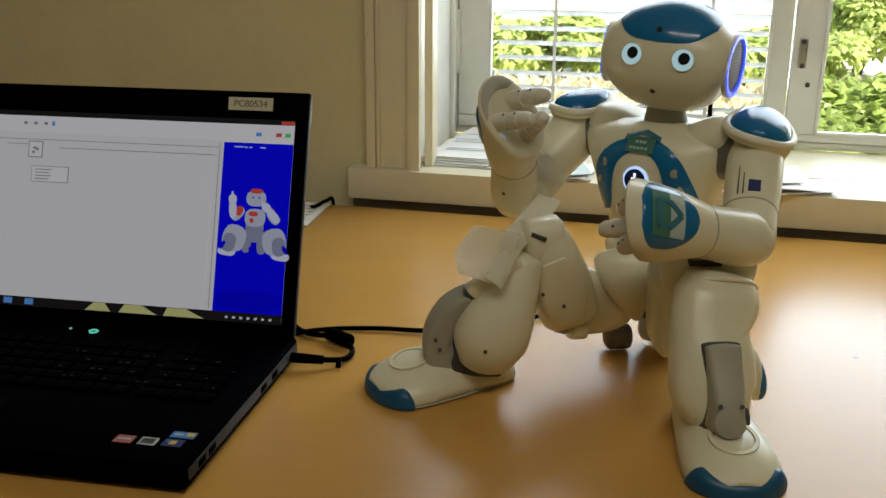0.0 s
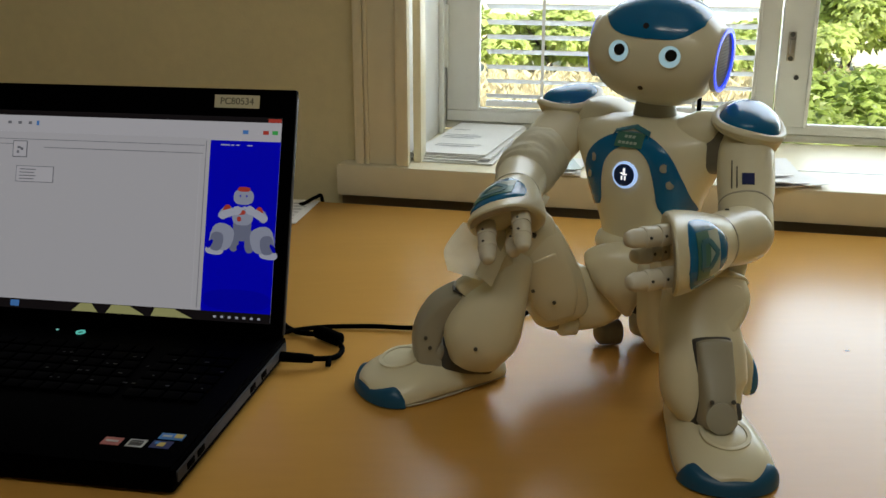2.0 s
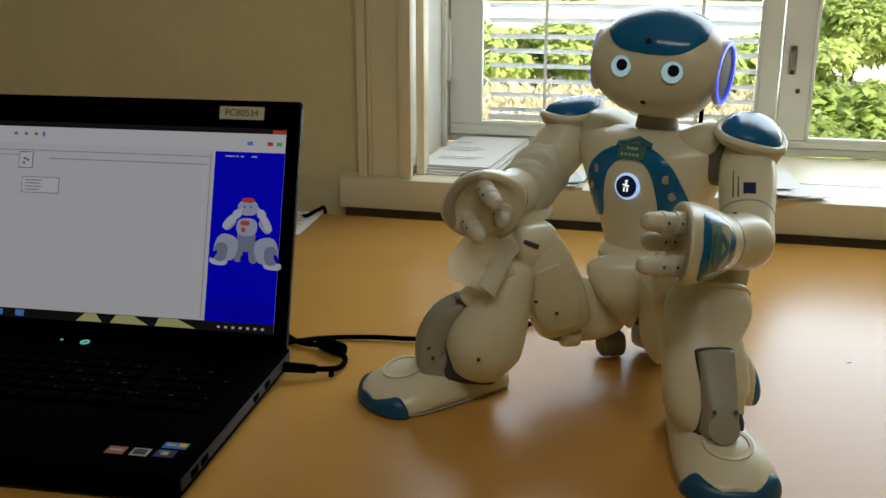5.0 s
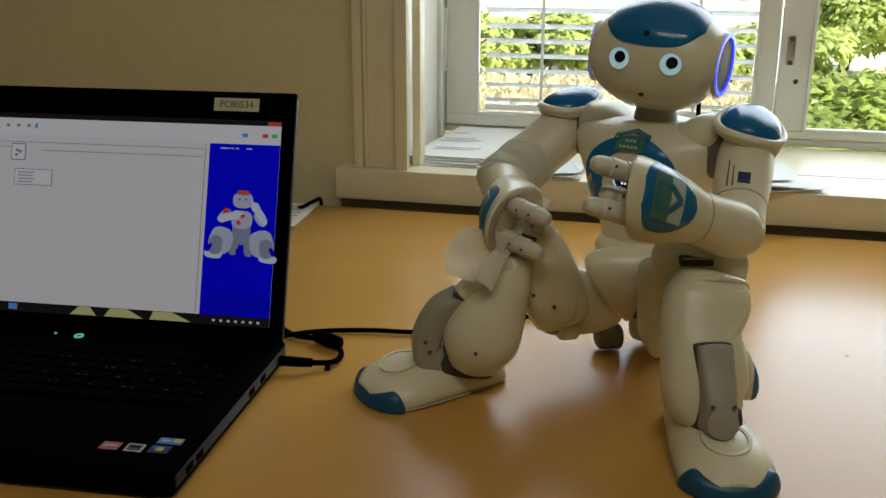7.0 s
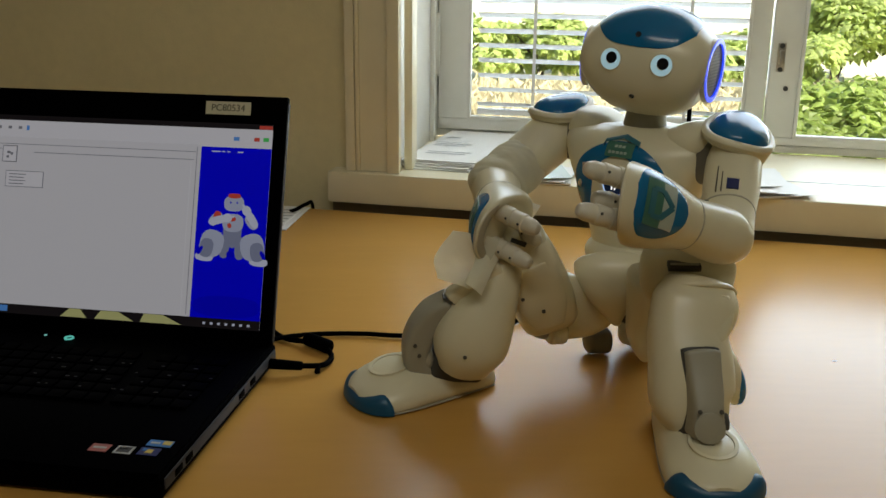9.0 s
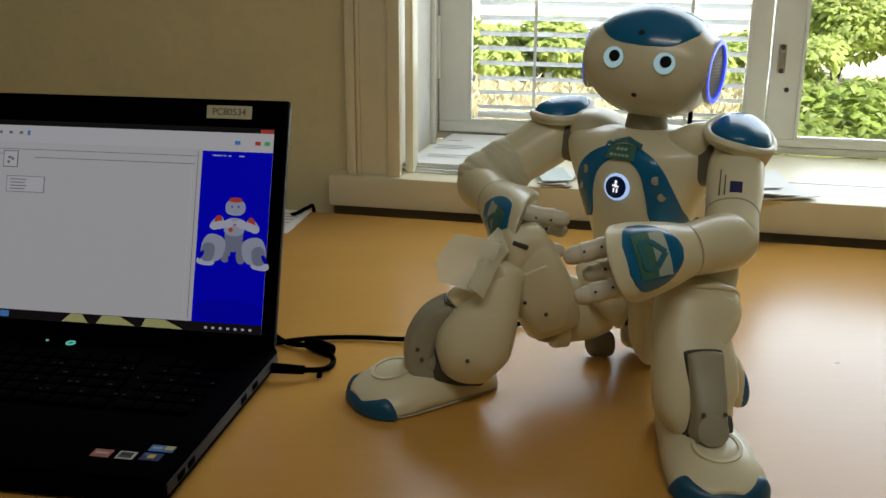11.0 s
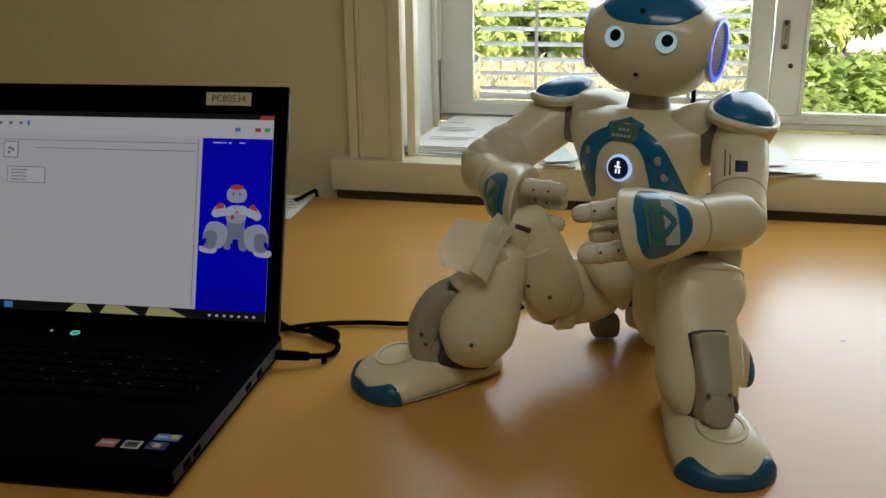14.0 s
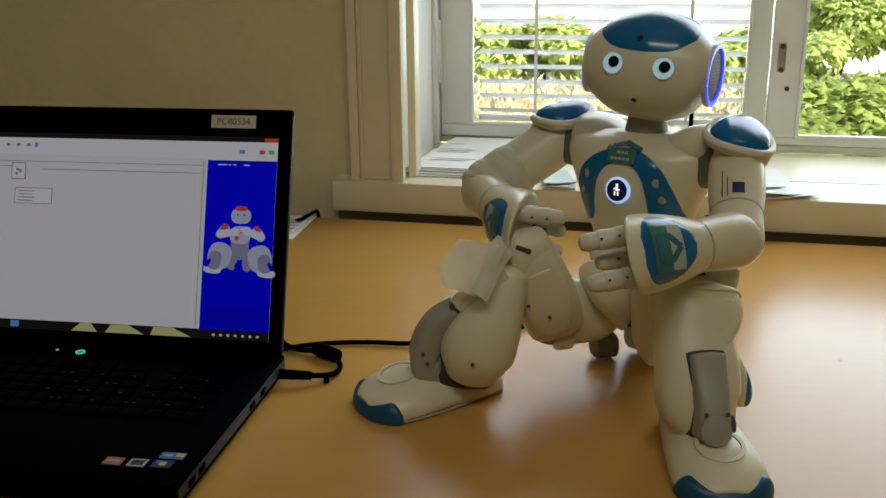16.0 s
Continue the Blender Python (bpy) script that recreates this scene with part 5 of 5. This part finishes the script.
    for i in range(25):
        f = i / 24
        x = 0.0765 + 0.0360 * f
        w = 0.0262 * (1 - (1 - min(1, f / 0.80)) ** 2.2) ** 0.5 if f < 0.80 else 0.0262 * (1 - ((f - 0.80) / 0.215) ** 3) ** 0.5
        row = []
        for j in range(13):
            g = 2 * j / 12 - 1
            edge = 0.0022 - 0.0016 * max(abs(g), abs(2 * f - 1)) ** 8
            row.append((back(x - 0.0020 * max(0.0, f - 0.6) * (1 - g * g), max(w, 0.0012) * g, edge), back(x, max(w, 0.0012) * g, -0.002)))
        grid.append(row)
    patch("back_plate", grid, M_BLUE, hand, label="glossy blue plate on the back of the hand")

    def decal(nm, x0, x1, y0, y1, lift, mat):
        g = [[(back(x0 + (x1 - x0) * i / 6, y0 + (y1 - y0) * j / 6, lift), back(x0 + (x1 - x0) * i / 6, y0 + (y1 - y0) * j / 6, lift - 0.0006)) for j in range(7)] for i in range(7)]
        return patch(nm, g, mat, hand)
    decal("sticker", 0.0965, 0.1075, -0.0170, 0.0170, 0.0028, M_GREEN)
    decal("sticker_pale", 0.0875, 0.0965, -0.0165, 0.0165, 0.0028, M_PALEST)
    for x0, y0, x1, y1 in ((0.0900, 0.0, 0.0975, 0.0100), (0.0900, 0.0, 0.0975, -0.0100), (0.0975, 0.0100, 0.1035, 0.0095), (0.0975, -0.0100, 0.1035, -0.0095), (0.1035, 0.0095, 0.1035, -0.0095)):
        d = Vector((x1 - x0, y1 - y0)).normalized() * 0.0018
        g = []
        for i in range(5):
            x, y = x0 + (x1 - x0) * i / 4, y0 + (y1 - y0) * i / 4
            g.append([(back(x - d.y * k, y + d.x * k, 0.0035), back(x - d.y * k, y + d.x * k, 0.0030)) for k in (-1, 1)])
        patch("sticker_mark", g, M_TEALST, hand)
    fingers = []
    for k, (y, z, long) in enumerate(((0.0165, 0.006, 1.0), (-0.0165, 0.006, 1.0), (0.0, -0.0150, 0.92))):
        vs, fs = pod_data([(-0.006, 0, 0, 0.0080, 0.0080), (0.013 * long, 0, 0, 0.0087, 0.0085), (0.015 * long, 0, 0, 0.0078, 0.0076), (0.027 * long, 0, 0, 0.0085, 0.0083),
                           (0.029 * long, 0, 0, 0.0075, 0.0074), (0.036 * long, 0, 0, 0.0074, 0.0072), (0.041 * long, 0, 0, 0.0056, 0.0055)], Y, n=18, p=2.1)
        shell = len(fs)
        # joint pins
        for x in (0.0118, 0.0258):
            at = len(vs)
            vs += ring((x * long, 0, 0.0070), X, Y, 0.0012, 0.0012, 8) + ring((x * long, 0, 0.0089), X, Y, 0.0012, 0.0012, 8)
            fs += [(at + i, at + (i + 1) % 8, at + 8 + (i + 1) % 8, at + 8 + i) for i in range(8)] + [tuple(range(at + 8, at + 16))]
        fg = raw("finger" if k < 2 else "thumb", vs, fs, M_FINGER, hand)
        fg.data.materials.append(M_DGREY)
        for f in fg.data.polygons[shell:]:
            f.material_index = 1
        fingers.append((fg, Vector((0.118 + 1.1 * z, y, z)), k))
    return upper, fore, hand, fingers


ARMS = {1: build_arm(1), -1: build_arm(-1)}

# cloth over the right knee: one strip from behind the elbow and a loose crumpled flap
cloth = thing("tissue", ROBOT, "thin crumpled white tissue draped over the robot's knee", "tissue")


def drape(name, rows, mat, parent, seed, rough):
    """A thin crumpled sheet between two edges; rows: left edge point, right edge point."""
    left = smooth_path([r[0] for r in rows], 6)
    right = smooth_path([r[1] for r in rows], 6)
    vs, n = [], 10
    for side in (0, 1):
        for i, (a, b) in enumerate(zip(left, right)):
            for j in range(n + 1):
                p = Vector(a) * (1 - j / n) + Vector(b) * (j / n)
                w = noise.noise(p * 55 + Vector((seed, 0, 0))) * rough + noise.noise(p * 140 + Vector((0, seed, 0))) * rough * 0.35
                bow = 0.0025 * math.sin(math.pi * j / n)
                vs.append(RINV @ (p + Vector((w * 0.3, -w - bow + side * 0.0007, w * 0.6 + bow * 0.4))))
    m, k = len(left), len(left) * (n + 1)
    fs = []
    for i in range(m - 1):
        for j in range(n):
            q = i * (n + 1) + j
            fs += [(q, q + 1, q + n + 2, q + n + 1), (k + q, k + q + n + 1, k + q + n + 2, k + q + 1)]
    rim = [i * (n + 1) for i in range(m)] + [(m - 1) * (n + 1) + j for j in range(1, n + 1)] + [i * (n + 1) + n for i in range(m - 2, -1, -1)] + [j for j in range(n - 1, 0, -1)]
    fs += [(a, b, k + b, k + a) for a, b in zip(rim, rim[1:] + rim[:1])]
    return raw(name, vs, fs, mat, parent, angle=60)


drape("strip", [((0.098, 0.950, 0.1780), (0.1215, 0.955, 0.1700)), ((0.075, 0.895, 0.1700), (0.102, 0.897, 0.1640)), ((0.057, 0.856, 0.1630), (0.079, 0.856, 0.1535)), ((0.050, 0.838, 0.1490), (0.0665, 0.838, 0.1410)),
                ((0.040, 0.822, 0.133), (0.055, 0.820, 0.122))], M_TISSUE, cloth, 2.0, 0.0026)
drape("flap", [((0.030, 0.852, 0.172), (0.072, 0.848, 0.166)), ((0.020, 0.848, 0.160), (0.066, 0.840, 0.152)), ((0.013, 0.846, 0.146), (0.056, 0.836, 0.138)), ((0.016, 0.842, 0.130), (0.046, 0.832, 0.124))], M_FILM, cloth, 7.0, 0.0028)

# ---- movements ----
# seconds, elbow, way of the forearm, way of the hand, outer side of the hand, curl of the fingers
LEFT_ARM = [
    (0, (0.078, 0.136, 0.174), (0.897, -0.367, 0.248), (0.897, -0.367, 0.248), (0.248, 0.881, 0.403), 112),
    (0.3, (0.078, 0.137, 0.174), (0.896, -0.366, 0.254), (0.896, -0.366, 0.254), (0.246, 0.882, 0.404), 112),
    (0.5, (0.073, 0.136, 0.168), (0.915, -0.177, 0.361), (0.915, -0.177, 0.361), (0.153, 0.984, 0.094), 50),
    (0.7, (0.076, 0.144, 0.176), (0.956, 0.139, 0.257), (0.956, 0.139, 0.257), (0.022, 0.842, -0.539), 25),
    (1, (0.079, 0.140, 0.177), (0.909, 0.358, 0.214), (0.909, 0.358, 0.214), (-0.086, 0.663, -0.744), 15),
    (1.2, (0.078, 0.140, 0.176), (0.918, 0.326, 0.227), (0.918, 0.326, 0.227), (-0.141, 0.802, -0.580), 15),
    (1.5, (0.083, 0.139, 0.183), (0.953, 0.201, 0.225), (0.953, 0.201, 0.225), (-0.153, 0.965, -0.213), 15),
    (1.8, (0.080, 0.142, 0.180), (0.992, 0.021, 0.121), (0.992, 0.021, 0.121), (-0.021, 1.000, 0.002), 15),
    (2, (0.076, 0.142, 0.175), (0.997, -0.030, 0.073), (0.997, -0.030, 0.073), (0.018, 0.986, 0.164), 20),
    (2.4, (0.077, 0.144, 0.177), (0.986, -0.153, 0.073), (0.986, -0.153, 0.073), (0.125, 0.948, 0.291), 25),
    (3.5, (0.078, 0.144, 0.179), (0.984, -0.161, 0.070), (0.984, -0.161, 0.070), (0.135, 0.950, 0.280), 25),
    (4, (0.078, 0.144, 0.180), (0.988, -0.141, 0.062), (0.988, -0.141, 0.062), (0.119, 0.953, 0.279), 25),
    (4.2, (0.073, 0.142, 0.172), (0.968, 0.222, 0.118), (0.968, 0.222, 0.118), (-0.218, 0.975, -0.044), 20),
    (6.3, (0.087, 0.142, 0.191), (0.864, -0.427, 0.267), (0.864, -0.427, 0.267), (0.346, 0.888, 0.301), 14),
    (6.5, (0.086, 0.137, 0.187), (0.892, -0.344, 0.294), (0.892, -0.344, 0.294), (0.266, 0.924, 0.276), 12),
    (7, (0.084, 0.136, 0.182), (0.886, -0.300, 0.353), (0.886, -0.300, 0.353), (0.222, 0.944, 0.243), 12),
    (9, (0.084, 0.137, 0.182), (0.890, -0.282, 0.358), (0.890, -0.282, 0.358), (0.208, 0.950, 0.231), 12),
    (11.3, (0.081, 0.139, 0.180), (0.959, -0.282, -0.041), (0.959, -0.282, -0.041), (0.267, 0.838, 0.475), 40),
    (11.5, (0.080, 0.140, 0.178), (0.958, -0.284, -0.038), (0.958, -0.284, -0.038), (0.268, 0.840, 0.473), 40),
    (11.8, (0.080, 0.140, 0.179), (0.971, -0.242, 0.010), (0.971, -0.242, 0.010), (0.209, 0.860, 0.467), 40),
    (12, (0.082, 0.142, 0.182), (0.955, -0.258, 0.145), (0.955, -0.258, 0.145), (0.191, 0.912, 0.363), 30),
    (12.2, (0.085, 0.139, 0.186), (0.866, -0.030, 0.499), (0.866, -0.030, 0.499), (-0.092, 0.971, 0.219), 40),
    (12.5, (0.086, 0.145, 0.192), (0.806, 0.009, 0.592), (0.806, 0.009, 0.592), (-0.275, 0.891, 0.361), 60),
    (12.7, (0.089, 0.140, 0.193), (0.899, -0.059, 0.435), (0.899, -0.059, 0.435), (-0.067, 0.961, 0.268), 45),
    (13, (0.079, 0.143, 0.179), (0.957, -0.273, 0.095), (0.957, -0.273, 0.095), (0.218, 0.896, 0.389), 35),
    (13.4, (0.079, 0.141, 0.178), (0.945, -0.305, 0.116), (0.945, -0.305, 0.116), (0.240, 0.892, 0.382), 35),
    (15, (0.083, 0.143, 0.186), (0.963, -0.267, 0.045), (0.963, -0.267, 0.045), (0.226, 0.884, 0.409), 35),
    (16, (0.081, 0.143, 0.183), (0.970, -0.234, 0.064), (0.970, -0.234, 0.064), (0.191, 0.899, 0.395), 35),
]
RIGHT_ARM = [
    (0, (0.075, -0.128, 0.166), (0.497, 0.350, 0.794), (0.497, 0.350, 0.794), (0.295, -0.929, 0.225), 60),
    (0.3, (0.078, -0.124, 0.168), (0.545, 0.338, 0.767), (0.545, 0.338, 0.767), (0.294, -0.934, 0.203), 60),
    (0.5, (0.086, -0.093, 0.173), (0.838, -0.089, 0.539), (0.838, -0.089, 0.539), (-0.174, -0.979, 0.109), 60),
    (0.7, (0.096, -0.076, 0.193), (0.970, -0.170, 0.176), (0.970, -0.170, 0.176), (-0.147, -0.980, -0.135), 60),
    (1, (0.093, -0.083, 0.186), (0.980, -0.190, 0.062), (0.980, -0.190, 0.062), (-0.198, -0.968, 0.154), 60),
    (1.2, (0.095, -0.077, 0.191), (0.984, -0.143, 0.103), (0.984, -0.143, 0.103), (-0.149, -0.987, 0.057), 58),
    (1.5, (0.095, -0.078, 0.190), (0.975, 0.140, 0.171), (0.975, 0.140, 0.171), (0.186, -0.937, -0.297), 50),
    (1.8, (0.097, -0.085, 0.192), (0.898, 0.434, -0.079), (0.898, 0.434, -0.079), (0.298, -0.464, 0.834), 30),
    (2, (0.098, -0.086, 0.193), (0.838, 0.530, -0.129), (0.838, 0.530, -0.129), (0.317, -0.280, 0.906), 25),
    (2.4, (0.089, -0.105, 0.177), (0.731, 0.678, -0.072), (0.731, 0.678, -0.072), (0.266, -0.186, 0.946), 25),
    (3.5, (0.088, -0.126, 0.181), (0.656, 0.746, -0.117), (0.656, 0.746, -0.117), (0.328, -0.141, 0.934), 25),
    (4, (0.089, -0.124, 0.182), (0.677, 0.728, -0.109), (0.677, 0.728, -0.109), (0.317, -0.154, 0.936), 25),
    (4.2, (0.095, -0.088, 0.187), (0.976, 0.203, 0.074), (0.976, 0.203, 0.074), (0.089, -0.688, 0.720), 30),
    (6.3, (0.080, -0.140, 0.179), (0.587, 0.784, 0.202), (0.587, 0.784, 0.202), (0.764, -0.619, 0.150), 40),
    (6.5, (0.061, -0.146, 0.172), (0.651, 0.749, 0.123), (0.651, 0.749, 0.123), (0.695, -0.653, 0.150), 45),
    (7, (0.083, -0.122, 0.183), (0.712, 0.699, -0.070), (0.712, 0.699, -0.070), (0.660, -0.631, 0.150), 45),
    (9, (0.085, -0.119, 0.185), (0.717, 0.689, -0.103), (0.717, 0.689, -0.103), (0.661, -0.627, 0.150), 45),
    (11.3, (0.070, -0.158, 0.182), (0.440, 0.897, -0.144), (0.440, 0.897, -0.144), (0.828, -0.380, 0.050), 62),
    (11.5, (0.070, -0.158, 0.182), (0.444, 0.894, -0.143), (0.444, 0.894, -0.143), (0.825, -0.386, 0.050), 62),
    (11.8, (0.069, -0.158, 0.181), (0.517, 0.857, -0.102), (0.517, 0.857, -0.102), (0.803, -0.480, 0.050), 62),
    (12, (0.089, -0.133, 0.188), (0.760, 0.634, 0.141), (0.760, 0.634, 0.141), (0.620, -0.773, 0.134), 40),
    (12.2, (0.089, -0.098, 0.178), (0.918, 0.148, 0.369), (0.918, 0.148, 0.369), (0.174, -0.984, -0.038), 38),
    (12.5, (0.093, -0.097, 0.184), (0.908, 0.193, 0.371), (0.908, 0.193, 0.371), (0.297, -0.922, -0.249), 50),
    (12.7, (0.088, -0.127, 0.182), (0.796, 0.548, 0.258), (0.796, 0.548, 0.258), (0.551, -0.832, 0.068), 45),
    (13, (0.069, -0.153, 0.176), (0.498, 0.866, -0.037), (0.498, 0.866, -0.037), (0.801, -0.481, 0.050), 62),
    (13.4, (0.069, -0.154, 0.177), (0.501, 0.863, -0.027), (0.501, 0.863, -0.027), (0.794, -0.488, 0.050), 62),
    (15, (0.070, -0.155, 0.178), (0.504, 0.863, -0.063), (0.504, 0.863, -0.063), (0.793, -0.475, 0.050), 62),
    (16, (0.070, -0.155, 0.179), (0.506, 0.862, -0.081), (0.506, 0.862, -0.081), (0.796, -0.470, 0.050), 62),
]
# seconds, turn and nod of the head
HEAD_ROWS = [(0, 0, 0), (0.5, 0.5, -0.7), (1, 0.1, -0.2), (1.5, -0.3, -0.3), (2, -0.7, 2.1), (2.5, 0.3, 4.6), (4, 0.3, 4.2), (6.5, 0.2, 4.6), (8, -0.5, 4.5), (8.5, -0.4, 6.0), (9, -0.1, 0.2),
             (11.5, 0.2, -3.3), (12.5, 1.0, -3.3), (13, 1.0, -3.5), (14.5, -0.1, -3.3), (15, -1.0, 4.4), (15.5, 0.5, -2.8), (16, 0.6, -2.4)]

# seconds, lift in degrees of each forearm of the figure on the screen
FIGURE_ROWS = [(0, 95, 135), (0.3, 95, 135), (0.7, 120, 80), (1.2, 125, 75), (1.5, 75, 110), (1.8, 20, 150), (4, 10, 165), (4.2, 60, 120), (6.3, 15, 125), (9, 15, 125),
               (11.3, 10, 165), (12, 60, 140), (12.3, 100, 95), (12.6, 95, 95), (13, 10, 160), (16, 10, 160)]


def frame_of(origin, x, z):
    x = Vector(x).normalized()
    z = Vector(z)
    z = (z - x * x.dot(z)).normalized()
    m = Matrix((x, z.cross(x), z)).transposed().to_4x4()
    m.translation = origin
    return m


def motions():
    for k, (arm, at) in enumerate(FIGURE_ARMS):
        walk(arm, [(r[0], pose(*at, 0, -r[1 + k], 0)) for r in FIGURE_ROWS])
    walk(head, [(t, Matrix.Translation(HEAD_AT) @ pose(0, 0, 0, 0, 0, HEAD_TURN + turn) @ pose(0, 0, 0, HEAD_LEAN, nod, 0)) for t, turn, nod in HEAD_ROWS])
    for s, rows in ((1, LEFT_ARM), (-1, RIGHT_ARM)):
        upper, fore, hand, fingers = ARMS[s]
        S = SHOULDER[s]
        walk(upper, [(t, frame_of(S, Vector(e) - S, (0.85, 0.15 * s, 0.45))) for t, e, way, point, side, curl in rows])
        walk(fore, [(t, frame_of(Vector(e), way, side)) for t, e, way, point, side, curl in rows])
        walk(hand, [(t, frame_of(Vector(e) + 0.06 * (Vector(way) - Vector(point)), point, side)) for t, e, way, point, side, curl in rows])
        for fg, at, k in fingers:
            walk(fg, [(t, Matrix.Translation(at) @ pose(0, 0, 0, 0, (curl if k < 2 else curl * 0.6 - 6), 0)) for t, e, way, point, side, curl in rows])


motions()
